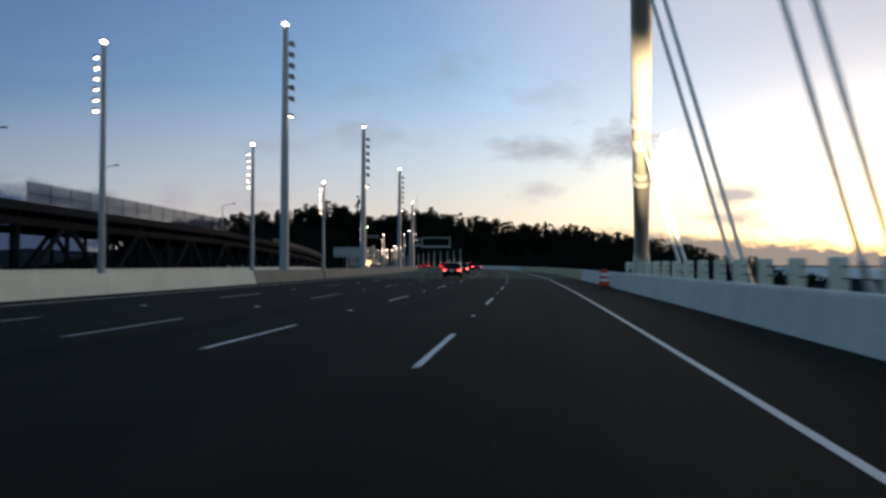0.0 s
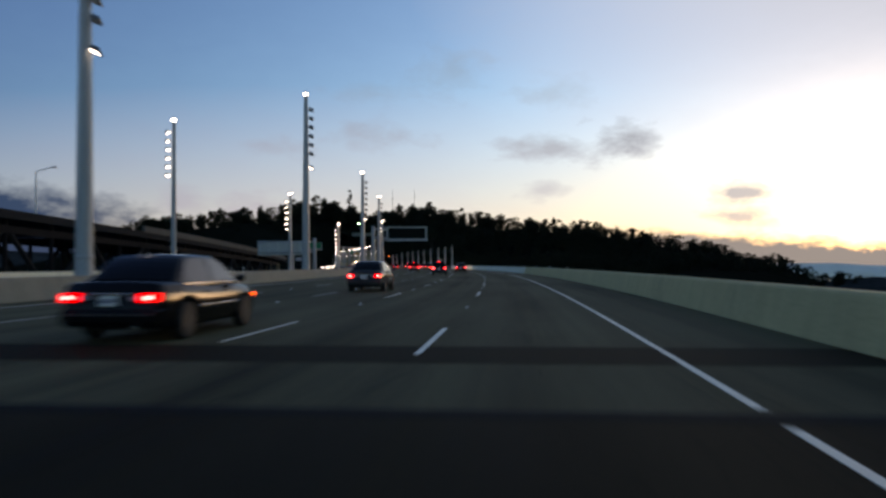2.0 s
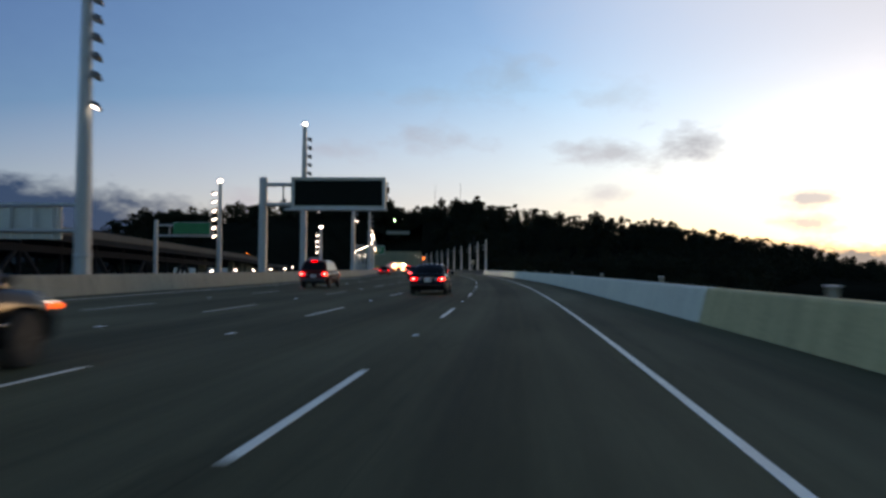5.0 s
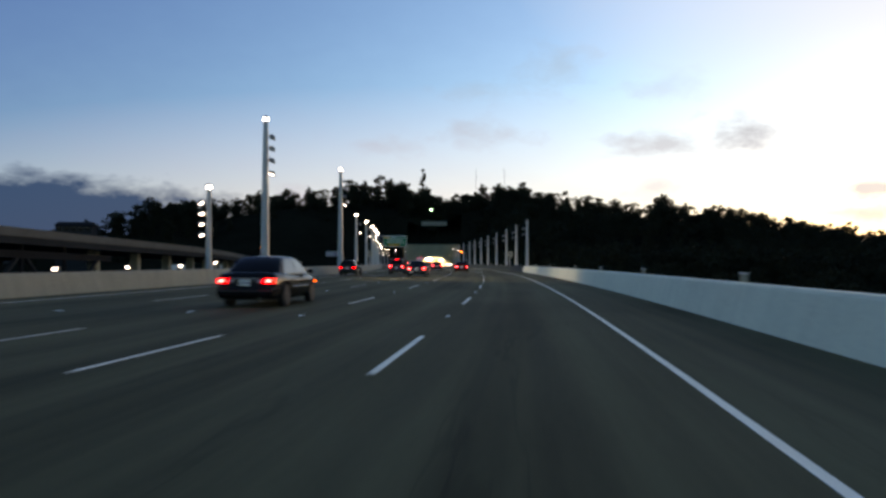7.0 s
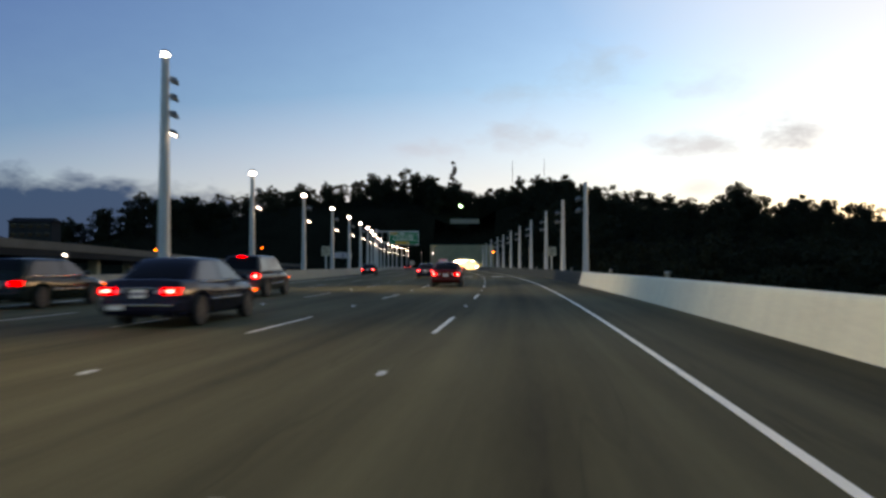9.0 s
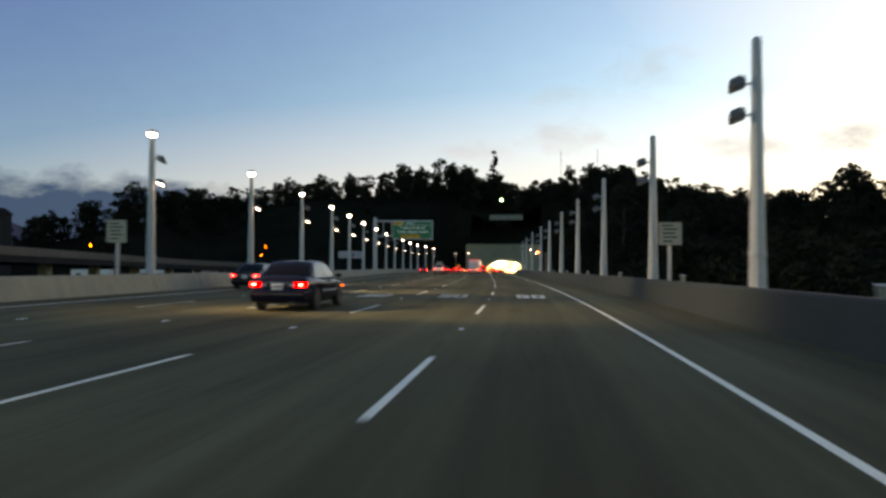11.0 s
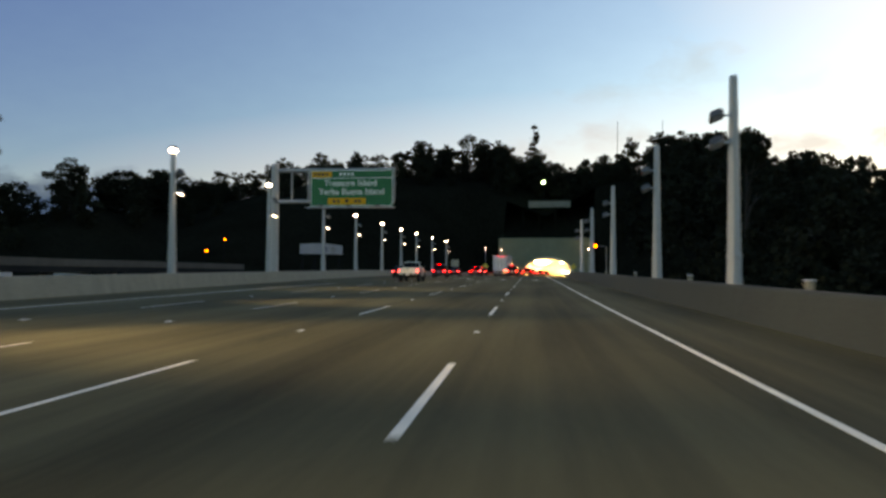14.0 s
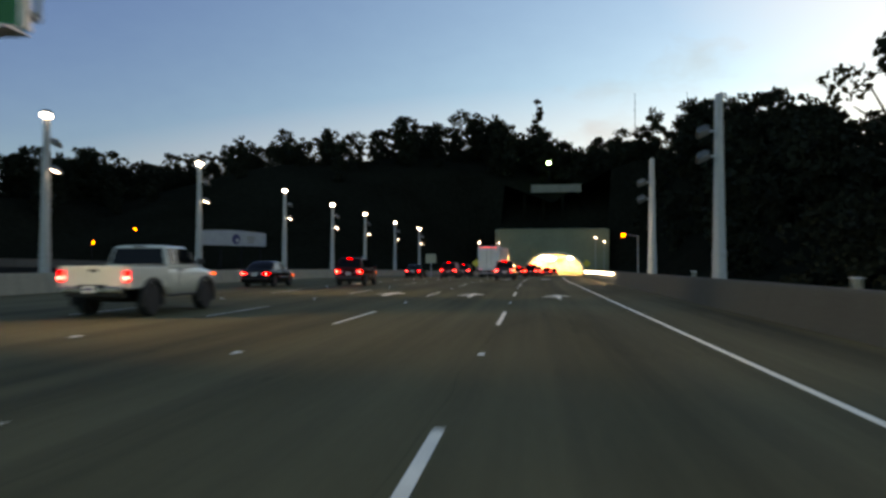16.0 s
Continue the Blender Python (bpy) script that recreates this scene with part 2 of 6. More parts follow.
M = {
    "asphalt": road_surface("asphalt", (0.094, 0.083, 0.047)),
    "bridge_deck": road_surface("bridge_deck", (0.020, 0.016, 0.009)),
    "white_paint": mat("white_paint", (0.82, 0.75, 0.62), 0.55, spread=0.12, fine=24, coarse=1.5, bump=0.2),
    "worn_paint": mat("worn_paint", (0.50, 0.46, 0.39), 0.6, spread=0.2, fine=18, coarse=1.2, bump=0.2),
    "marker": mat("marker", (0.9, 0.9, 0.88), 0.25, spread=0.0),
    "concrete_white": mat("concrete_white", (0.69, 0.68, 0.53), 0.8, spread=0.12, fine=18, coarse=0.35, bump=0.2, streaks=0.5),
    "concrete_beige": mat("concrete_beige", (0.56, 0.435, 0.21), 0.85, spread=0.18, fine=18, coarse=0.35, bump=0.25, streaks=0.7),
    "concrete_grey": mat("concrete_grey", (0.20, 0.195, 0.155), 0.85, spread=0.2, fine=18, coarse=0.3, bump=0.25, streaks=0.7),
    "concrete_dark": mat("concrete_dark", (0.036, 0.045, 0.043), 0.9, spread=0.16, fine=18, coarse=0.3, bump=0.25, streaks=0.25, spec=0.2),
    "pole": mat("pole", (0.32, 0.335, 0.335), 0.45, 0.15, spread=0.06, fine=9, coarse=0.6),
    "steel": mat("steel", (0.42, 0.43, 0.45), 0.4, 0.5, spread=0.1, fine=12, coarse=1.0),
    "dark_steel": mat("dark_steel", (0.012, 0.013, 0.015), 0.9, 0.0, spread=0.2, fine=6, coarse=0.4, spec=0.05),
    "fixture": mat("fixture", (0.10, 0.105, 0.11), 0.5, 0.4, spread=0.1, fine=20, coarse=3),
    "lamp_white": mat("lamp_white", (0.9, 0.9, 0.9), 0.3, spread=0, emit=(0.95, 0.98, 1.0), strength=7),
    "lamp_mid": mat("lamp_mid", (0.9, 0.9, 0.9), 0.3, spread=0, emit=(0.93, 0.97, 1.0), strength=4),
    "lamp_dim": mat("lamp_dim", (0.9, 0.9, 0.9), 0.3, spread=0, emit=(0.93, 0.97, 1.0), strength=3.5),
    "lamp_sodium": mat("lamp_sodium", (0.9, 0.6, 0.3), 0.3, spread=0, emit=(1.0, 0.16, 0.016), strength=7),
    "lamp_green": mat("lamp_green", (0.8, 0.9, 0.85), 0.3, spread=0, emit=(0.30, 1.0, 0.55), strength=9),
    "lamp_tunnel": mat("lamp_tunnel", (0.9, 0.8, 0.6), 0.3, spread=0, emit=(1.0, 0.86, 0.58), strength=120),
    "cable_white": mat("cable_white", (0.78, 0.79, 0.74), 0.5, spread=0.05, fine=9, coarse=0.6),
    "lens_off": mat("lens_off", (0.35, 0.37, 0.4), 0.2, spread=0),
    "tail": mat("tail", (0.35, 0.01, 0.008), 0.25, spread=0, emit=(1.0, 0.13, 0.15), strength=7),
    "lens_red": mat("lens_red", (0.30, 0.008, 0.006), 0.25, spread=0, emit=(1.0, 0.003, 0.006), strength=1.1),
    "tail_dim": mat("tail_dim", (0.35, 0.01, 0.008), 0.25, spread=0, emit=(1.0, 0.006, 0.010), strength=2.5),
    "amber": mat("amber", (0.6, 0.2, 0.02), 0.25, spread=0, emit=(1.0, 0.11, 0.008), strength=1.1),
    "head": mat("head", (0.9, 0.9, 0.9), 0.2, spread=0, emit=(1.0, 0.93, 0.8), strength=1.2),
    "glass": mat("glass", (0.006, 0.007, 0.008), 0.05, spread=0, spec=0.45),
    "dark_glass": mat("dark_glass", (0.004, 0.004, 0.005), 0.12, spread=0, spec=0.12),
    "black_paint": mat("black_paint", (0.005, 0.005, 0.006), 0.14, 0.0, spread=0, spec=0.13),
    "navy_paint": mat("navy_paint", (0.008, 0.009, 0.018), 0.14, 0.0, spread=0, spec=0.13),
    "green_paint": mat("green_paint", (0.005, 0.011, 0.010), 0.14, 0.0, spread=0, spec=0.13),
    "red_paint": mat("red_paint", (0.06, 0.006, 0.006), 0.14, 0.0, spread=0, spec=0.13),
    "grey_paint": mat("grey_paint", (0.03, 0.03, 0.032), 0.14, 0.0, spread=0, spec=0.13),
    "cream_paint": mat("cream_paint", (0.66, 0.63, 0.54), 0.32, spread=0.04, fine=6, coarse=1.2, coat=0.6, local=True),
    "trailer": mat("trailer", (0.55, 0.54, 0.52), 0.5, spread=0.06, fine=5, coarse=0.6, local=True),
    "chrome": mat("chrome", (0.6, 0.6, 0.6), 0.18, 1.0, spread=0),
    "rim": mat("rim", (0.05, 0.05, 0.052), 0.5, 0.5, spread=0),
    "rubber": mat("rubber", (0.014, 0.014, 0.014), 0.85, spread=0.15, fine=30, coarse=4, local=True),
    "plastic": mat("plastic", (0.02, 0.02, 0.021), 0.6, spread=0.1, fine=30, coarse=4, local=True),
    "plate": mat("plate", (0.7, 0.69, 0.64), 0.5, spread=0.05, fine=30, coarse=8, local=True),
    "plate_ink": mat("plate_ink", (0.03, 0.04, 0.12), 0.6, spread=0),
    "sign_green": mat("sign_green", (0.0, 0.165, 0.078), 0.8, spread=0.06, fine=8, coarse=0.8, local=True, spec=0.0),
    "sign_white": mat("sign_white", (0.85, 0.86, 0.84), 0.4, spread=0.04, fine=8, coarse=0.8, local=True),
    "sign_letter": mat("sign_letter", (0.70, 0.74, 0.66), 0.5, spread=0.04, fine=8, coarse=0.8, local=True, spec=0.1),
    "banner": mat("banner", (0.34, 0.36, 0.38), 0.7, spread=0.1, fine=4, coarse=0.5, local=True, spec=0.1),
    "sign_orange": mat("sign_orange", (0.80, 0.33, 0.02), 0.4, spread=0.06, fine=8, coarse=0.8, local=True, spec=0.15),
    "sign_yellow": mat("sign_yellow", (0.80, 0.55, 0.10), 0.4, spread=0.06, fine=8, coarse=0.8, local=True, spec=0.15),
    "sign_cream": mat("sign_cream", (0.38, 0.32, 0.235), 0.4, spread=0.06, fine=8, coarse=0.8, local=True, spec=0.15),
    "ink": mat("ink", (0.02, 0.02, 0.02), 0.6, spread=0),
    "screen": mat("screen", (0.005, 0.008, 0.007), 0.7, spread=0.1, fine=40, coarse=2, spec=0.06),
    "aluminium": mat("aluminium", (0.33, 0.35, 0.34), 0.45, 0.5, spread=0.06, fine=10, coarse=0.8),
    "drum_orange": mat("drum_orange", (0.88, 0.07, 0.012), 0.45, spread=0.05, fine=10, coarse=2, local=True),
    "tile": mat("tile", (0.62, 0.58, 0.48), 0.4, spread=0.08, fine=3, coarse=0.3),
    "portal": mat("portal", (0.21, 0.22, 0.145), 0.85, spread=0.12, fine=2.5, coarse=0.15, bump=0.2),
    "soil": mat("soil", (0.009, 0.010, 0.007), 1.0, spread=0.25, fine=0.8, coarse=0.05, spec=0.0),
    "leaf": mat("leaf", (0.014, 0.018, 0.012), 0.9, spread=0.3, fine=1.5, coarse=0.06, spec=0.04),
    "bark": mat("bark", (0.011, 0.010, 0.008), 0.9, spread=0.2, fine=5, coarse=0.8),
    "water": mat("water", (0.02, 0.03, 0.045), 0.12, spread=0.1, fine=0.5, coarse=0.02, bump=0.3),
    "netting": mat("netting", (0.05, 0.085, 0.15), 0.9, spread=0.15, fine=3, coarse=0.3, alpha=0.5),
    "old_parapet": mat("old_parapet", (0.085, 0.087, 0.082), 0.9, spread=0.2, fine=6, coarse=0.3, streaks=0.4, spec=0.1),
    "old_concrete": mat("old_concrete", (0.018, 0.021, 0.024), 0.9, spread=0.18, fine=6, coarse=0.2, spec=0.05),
    # colour of backlit fog, put on a solid strip
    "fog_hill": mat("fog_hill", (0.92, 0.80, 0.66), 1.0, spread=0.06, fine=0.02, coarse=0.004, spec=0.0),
    "far_shore": mat("far_shore", (0.030, 0.034, 0.033), 1.0, spread=0.3, fine=0.15, coarse=0.02, spec=0.0),
    # the blue of distance haze is put into this base colour
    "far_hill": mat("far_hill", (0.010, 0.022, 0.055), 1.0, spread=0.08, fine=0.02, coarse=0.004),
}

# ---------------- building helpers ----------------
Z = Matrix.Identity(4)


def link(name, bm, material, parent=None, label="", smooth=False, m=None):
    me = bpy.data.meshes.new(name)
    bmesh.ops.recalc_face_normals(bm, faces=bm.faces[:])
    bm.to_mesh(me)
    bm.free()
    for mm in (material if isinstance(material, (list, tuple)) else [material]):
        me.materials.append(M[mm])
    if smooth:
        for p in me.polygons:
            p.use_smooth = True
    ob = new(name, me)
    if parent is not None:
        ob.parent = parent
    if m is not None:
        ob.matrix_basis = m
    if label:
        ob["label"] = label
    return ob


def part(name, bm, material, parent, label="", smooth=False, m=None):
    """Links a bmesh as one mesh object under a thing or a part."""
    return link(name, bm, material, parent, label, smooth, m)


def thing(name, m, label, category, group=""):
    ob = new(name)
    ob.matrix_basis = m
    return tagged(ob, label, category, group)


def box(size, at=(0, 0, 0), bevel=0.0, bm=None, turn=None):
    bm2 = bmesh.new()
    bmesh.ops.create_cube(bm2, size=1.0)
    bmesh.ops.scale(bm2, vec=size, verts=bm2.verts[:])
    if bevel:
        bmesh.ops.bevel(bm2, geom=bm2.edges[:], offset=bevel, segments=1, affect="EDGES")
    if turn is not None:
        bmesh.ops.transform(bm2, matrix=turn, verts=bm2.verts[:])
    bmesh.ops.translate(bm2, vec=at, verts=bm2.verts[:])
    return merge(bm, bm2)


def merge(bm, bm2):
    if bm is None:
        return bm2
    tmp = bpy.data.meshes.new("tmp")
    bm2.to_mesh(tmp)
    bm2.free()
    bm.from_mesh(tmp)
    bpy.data.meshes.remove(tmp)
    return bm


def rod(a, b, r0, r1=None, sides=10, bm=None, caps=True):
    """A tapered round bar from a to b."""
    a, b = Vector(a), Vector(b)
    bm2 = bmesh.new()
    bmesh.ops.create_cone(bm2, cap_ends=caps, segments=sides, radius1=r0, radius2=r0 if r1 is None else r1, depth=(b - a).length)
    q = (b - a).to_track_quat("Z", "Y").to_matrix().to_4x4()
    bmesh.ops.transform(bm2, matrix=Matrix.Translation((a + b) / 2) @ q, verts=bm2.verts[:])
    return merge(bm, bm2)


def lathe(rings, sides=14, bm=None):
    """Stacked rings (radius, z) round the z axis, closed at both ends."""
    bm2 = bmesh.new()
    loops = [[bm2.verts.new((r * math.cos(2 * math.pi * k / sides), r * math.sin(2 * math.pi * k / sides), z)) for k in range(sides)] for r, z in rings]
    for lo, hi in zip(loops, loops[1:]):
        for k in range(sides):
            bm2.faces.new((lo[k], lo[(k + 1) % sides], hi[(k + 1) % sides], hi[k]))
    bm2.faces.new(loops[0][::-1])
    bm2.faces.new(loops[-1])
    return merge(bm, bm2)


def loft(sections, closed=True, bm=None):
    """Joins rings of equally many points, with end caps."""
    bm2 = bmesh.new()
    rings = [[bm2.verts.new(p) for p in s] for s in sections]
    n = len(rings[0])
    for lo, hi in zip(rings, rings[1:]):
        for k in range(n if closed else n - 1):
            bm2.faces.new((lo[k], lo[(k + 1) % n], hi[(k + 1) % n], hi[k]))
    if closed:
        bm2.faces.new(rings[0][::-1])
        bm2.faces.new(rings[-1])
    return merge(bm, bm2)


def lettering(text, size, material, parent, m, name="lettering", label="", squash=1.0, align="CENTER"):
    """Flat raised letters in the built-in font, in the plane x (right), y (up) of m."""
    cu = bpy.data.curves.new(name, "FONT")
    cu.body, cu.size, cu.align_x, cu.align_y, cu.extrude = text, size, align, "CENTER", 0.004
    cu.offset = 0.012
    tmp = bpy.data.objects.new(name, cu)
    scene.collection.objects.link(tmp)
    me = bpy.data.meshes.new_from_object(tmp.evaluated_get(bpy.context.evaluated_depsgraph_get()))
    bpy.data.objects.remove(tmp)
    bpy.data.curves.remove(cu)
    me.transform(Matrix.Diagonal((1, squash, 1, 1)))
    me.materials.clear()
    me.materials.append(M[material])
    ob = new(name, me)
    ob.parent, ob.matrix_basis = parent, m
    if label:
        ob["label"] = label
    return ob


# ---------------- the road's line ----------------
KNOT_S = list(range(-50, 476, 25)) + [500, 525, 550, 575, 600, 900]
KNOT_H = [2.21, 2.21, 2.39, 2.86, 3.52, 4.49, 5.7, 6.87, 8.25, 9.56, 11.05, 12.59, 13.91, 15.27, 16.69, 18.18, 19.65, 20.69, 21.0, 20.59, 20.79, 20.79,
          19.6, 17.94, 16.5, 16.04, 16.04, 16.04]
RS = np.arange(-50.0, 800.0, 1.0)
RH = np.radians(np.interp(RS, KNOT_S, KNOT_H))
RX, RY = np.cumsum(-np.sin(RH)), np.cumsum(np.cos(RH))
RX, RY = RX - RX[50] - 1.354, RY - RY[50] - 0.054


def heading(s):
    return float(np.interp(s, RS, RH))


def grade(s):
    """The road falls a little towards the tunnel."""
    v = min(max((s - 470.0) / 200.0, 0.0), 1.0)
    return -1.55 * v * v * (3 - 2 * v)


def P(s, d, z=0.0):
    """The place s metres along the first lane line, d to its right, z up."""
    h = heading(s)
    return Vector((float(np.interp(s, RS, RX)) + math.cos(h) * d, float(np.interp(s, RS, RY)) + math.sin(h) * d, z + grade(s)))


def on_road(s, d, z=0.0, turn=0.0):
    """A pose on the road: local y ahead along it, x to the right."""
    return Matrix.Translation(P(s, d, z)) @ Matrix.Rotation(heading(s) + radians(turn), 4, "Z")


def smooth_step(v, a, b):
    v = min(max((v - a) / (b - a), 0.0), 1.0)
    return v * v * (3 - 2 * v)


LEFT_S = [310, 361, 377, 392, 406, 423, 442, 462, 478, 496]
LEFT_D = [-15.8, -16.6, -16.7, -17.0, -17.55, -18.4, -19.2, -20.0, -20.25, -20.5]


def left_face(s):
    """The road side of the barrier on the left: the road widens there."""
    return float(np.interp(s, LEFT_S, LEFT_D))


def lane_frame(ob):
    """Gives each point of a road its place along and across the lanes."""
    at = ob.data.attributes.new("lane", "FLOAT_VECTOR", "POINT")
    for v, a in zip(ob.data.vertices, at.data):
        k = int(np.argmin((RX - v.co.x) ** 2 + (RY - v.co.y) ** 2))
        c, n = math.cos(RH[k]), math.sin(RH[k])
        along = -(v.co.x - RX[k]) * n + (v.co.y - RY[k]) * c
        a.vector = (float(RS[k]) + along, (v.co.x - RX[k]) * c + (v.co.y - RY[k]) * n, v.co.z)
    return ob


def sweep(profile, s0, s1, step, bm=None):
    """Sweeps a closed outline of (d, z) along the road; profile may be a function of s."""
    n = max(int(math.ceil((s1 - s0) / step)), 1)
    rings = []
    for i in range(n + 1):
        s = s0 + (s1 - s0) * i / n
        rings.append([P(s, d, z) for d, z in (profile(s) if callable(profile) else profile)])
    return loft(rings, bm=bm)

# ---------------- ground, water, distance ----------------
PORTAL = Matrix.Translation((-166.83, 639.21, -1.54)) @ Matrix.Rotation(radians(16.04), 4, "Z")
RIDGES = [
    # main hill over the tunnel: x, y, top of the trees, reach
    [(-345, 648, 39), (-290, 640, 46), (-248, 628, 49), (-217, 682, 58), (-204, 690, 47), (-190, 700, 43), (-158, 695, 41.5), (-149, 698, 49), (-124, 706, 53), (-89, 776, 49),
     (-5, 805, 43), (50, 856, 37), (113, 895, 28), (148, 915, 15), (165, 930, 6), (190, 960, 11), (215, 1000, 12), (259, 972, -6), (306, 957, -14), (380, 930, -18)],
    [(-140, 655, 48), (-122, 628, 47), (-70, 562, 27), (-28, 536, 29), (14, 548, 22), (60, 565, 13), (88, 560, 4)],
    [(-122, 628, 40), (-98, 560, 20), (-80, 508, 12.5), (-58, 492, 9)],
    [(-318, 505, 14), (-296, 520, 27), (-284, 532, 33), (-300, 590, 37), (-345, 648, 39)]]
REACH = [75.0, 45.0, 32.0, 30.0]
CANOPY = 14.5


def land(x, y):
    """The height of the land under the trees."""
    x, y = np.atleast_1d(np.asarray(x, float)), np.atleast_1d(np.asarray(y, float))
    shore = np.clip((y - 230 - 0.15 * x) / 160, 0, 1) * np.clip((175 + 0.12 * (y - 500) - x) / 90, 0, 1)
    base = -46 + 43.0 * shore * shore * (3 - 2 * shore)
    h = base.copy()
    for ridge, reach in zip(RIDGES, REACH):
        for (ax, ay, az), (bx, by, bz) in zip(ridge, ridge[1:]):
            vx, vy = bx - ax, by - ay
            k = np.clip(((x - ax) * vx + (y - ay) * vy) / (vx * vx + vy * vy), 0, 1)
            dist = np.hypot(x - ax - k * vx, y - ay - k * vy)
            top = az + (bz - az) * k - CANOPY
            h = np.maximum(h, base + (top - base) * np.exp(-(dist / reach) ** 2))
    # the cutting in which the road runs up to the tunnel
    near = ((x[:, None] - RX[None, ::4]) ** 2 + (y[:, None] - RY[None, ::4]) ** 2).argmin(1) * 4
    hh = RH[near]
    d = (x - RX[near]) * np.cos(hh) + (y - RY[near]) * np.sin(hh)
    s = RS[near]
    side = np.clip((np.abs(d + 6) - 17) / 26, 0, 1)
    cut = side * side * (3 - 2 * side)
    low = np.minimum(h, -3.4)
    return np.where(s < 668, low + (h - low) * cut, h), s, d


gx, gy = np.arange(-560, 461, 8.0), np.arange(180, 1081, 8.0)
GX, GY = np.meshgrid(gx, gy)
gz, gs, gd = land(GX.ravel(), GY.ravel())
verts = np.stack([GX.ravel(), GY.ravel(), gz], 1)
nx = len(gx)
faces = []
for j in range(len(gy) - 1):
    for i in range(nx - 1):
        a = j * nx + i
        q = (a, a + 1, a + 1 + nx, a + nx)
        if any(655 < gs[k] < 790 and abs(gd[k] + 5) < 13 and gz[k] < 9 for k in q):
            continue
        faces.append(q)
me = bpy.data.meshes.new("ground")
me.from_pydata(verts.tolist(), [], faces)
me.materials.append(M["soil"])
for p in me.polygons:
    p.use_smooth = True
tagged(new("ground", me), "dark wooded island hillside round the tunnel", "ground", kind="structure")

bm = bmesh.new()
bmesh.ops.create_grid(bm, x_segments=8, y_segments=8, size=4500)
bmesh.ops.translate(bm, vec=(0, 400, -44), verts=bm.verts[:])
tagged(link("water", bm, "water"), "dark bay water far below the bridge", "water", kind="structure")


def far_ridge(name, az0, az1, dist, peak, seed, label, material="far_hill", power=0.7, rough=0.08):
    """A distant solid strip for hills and shores, and for fog imitated by a pale colour."""
    rnd = random.Random(seed)
    n, front, top, back = 40, [], [], []
    for i in range(n + 1):
        az = radians(az0 + (az1 - az0) * i / n)
        e = math.sin(math.pi * i / n) ** power
        z = -44 + peak * e * (0.85 + (0.2 if rough < 0.1 else 0.05) * math.sin(i * 0.7 + seed) + rough * rnd.random())
        u = Vector((-math.sin(az), math.cos(az), 0))
        front.append(tuple(u * dist + Vector((0, 0, -60))))
        top.append(tuple(u * (dist + 250) + Vector((0, 0, z))))
        back.append(tuple(u * (dist + 500) + Vector((0, 0, -60))))
    bm = loft([[f, t, b] for f, t, b in zip(front, top, back)])
    tagged(link(name, bm, material, smooth=True), label, "hills", kind="structure")


far_ridge("backdrop_hills_south", 34, 96, 1500, 165, 8, "far hill across the bay with blue haze in its colour")
# added dark strip that blocks the bright sky under the old bridge's deck
far_ridge("backdrop_dark_strip_south", 15, 115, 720, 79, 11, "added dark strip behind the old bridge", "far_shore", 0.3, 0.12)
# fog over the water, imitated by the strip's pale colour
far_ridge("backdrop_fog_north", -7, -85, 2600, 47, 5, "solid pale strip standing in for fog over the bay", "fog_hill", 0.12)
far_ridge("backdrop_shore_north", -5, -80, 760, 35, 3, "dark low wooded shore beyond the water", "far_shore", 0.25, 0.15)

# ---------------- road ----------------
road = tagged(lane_frame(link("road", sweep(lambda s: [(left_face(s) - 1.9, 0), (8.3, 0), (8.3, -1.4), (left_face(s) - 1.9, -1.4)], 66.04, 664, 6), "asphalt")),
              "dark grey asphalt freeway with white lane lines", "road", kind="structure")
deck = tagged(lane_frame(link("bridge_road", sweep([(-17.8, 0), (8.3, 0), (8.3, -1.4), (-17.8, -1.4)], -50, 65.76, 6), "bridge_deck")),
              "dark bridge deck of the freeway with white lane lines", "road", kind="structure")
part("dark_patch", sweep([(-15.7, 0.004), (6.2, 0.004), (6.2, -0.2), (-15.7, -0.2)], 69.2, 71.2, 1), "bridge_deck", road, "dark asphalt strip across the road")
part("expansion_joint", sweep([(-15.9, 0.006), (6.3, 0.006), (6.3, -0.3), (-15.9, -0.3)], 65.75, 66.05, 1), "dark_steel", road, "dark steel expansion joint across the road")
eastbound = tagged(link("eastbound_road", sweep(lambda s: [(-40 + 8 * smooth_step(s, 150, 300), -0.3 - 3 * smooth_step(s, 150, 300)), (-20.6, -0.3 - 3 * smooth_step(s, 150, 300)),
                   (-20.6, -1.6 - 3 * smooth_step(s, 150, 300)), (-40 + 8 * smooth_step(s, 150, 300), -1.6 - 3 * smooth_step(s, 150, 300))], -50, 300, 8), "bridge_deck"),
                   "deck of the roadway in the other direction", "road", kind="structure")
part("far_parapet", sweep(lambda s: [(-40.1 + 8 * smooth_step(s, 150, 300), 0.75 - 3 * smooth_step(s, 150, 300)), (-39.7 + 8 * smooth_step(s, 150, 300), 0.75 - 3 * smooth_step(s, 150, 300)),
     (-39.6 + 8 * smooth_step(s, 150, 300), -0.3 - 3 * smooth_step(s, 150, 300)), (-40.1 + 8 * smooth_step(s, 150, 300), -0.3 - 3 * smooth_step(s, 150, 300))], -50, 300, 8),
     "concrete_white", eastbound, "white concrete parapet")


def marking(name, d0, d1, s0, s1, material, parent, step=2.5, z=0.005, label=""):
    return part(name, sweep([(d0, z), (d1, z), (d1, z - 0.012), (d0, z - 0.012)], s0, s1, step), material, parent, label)


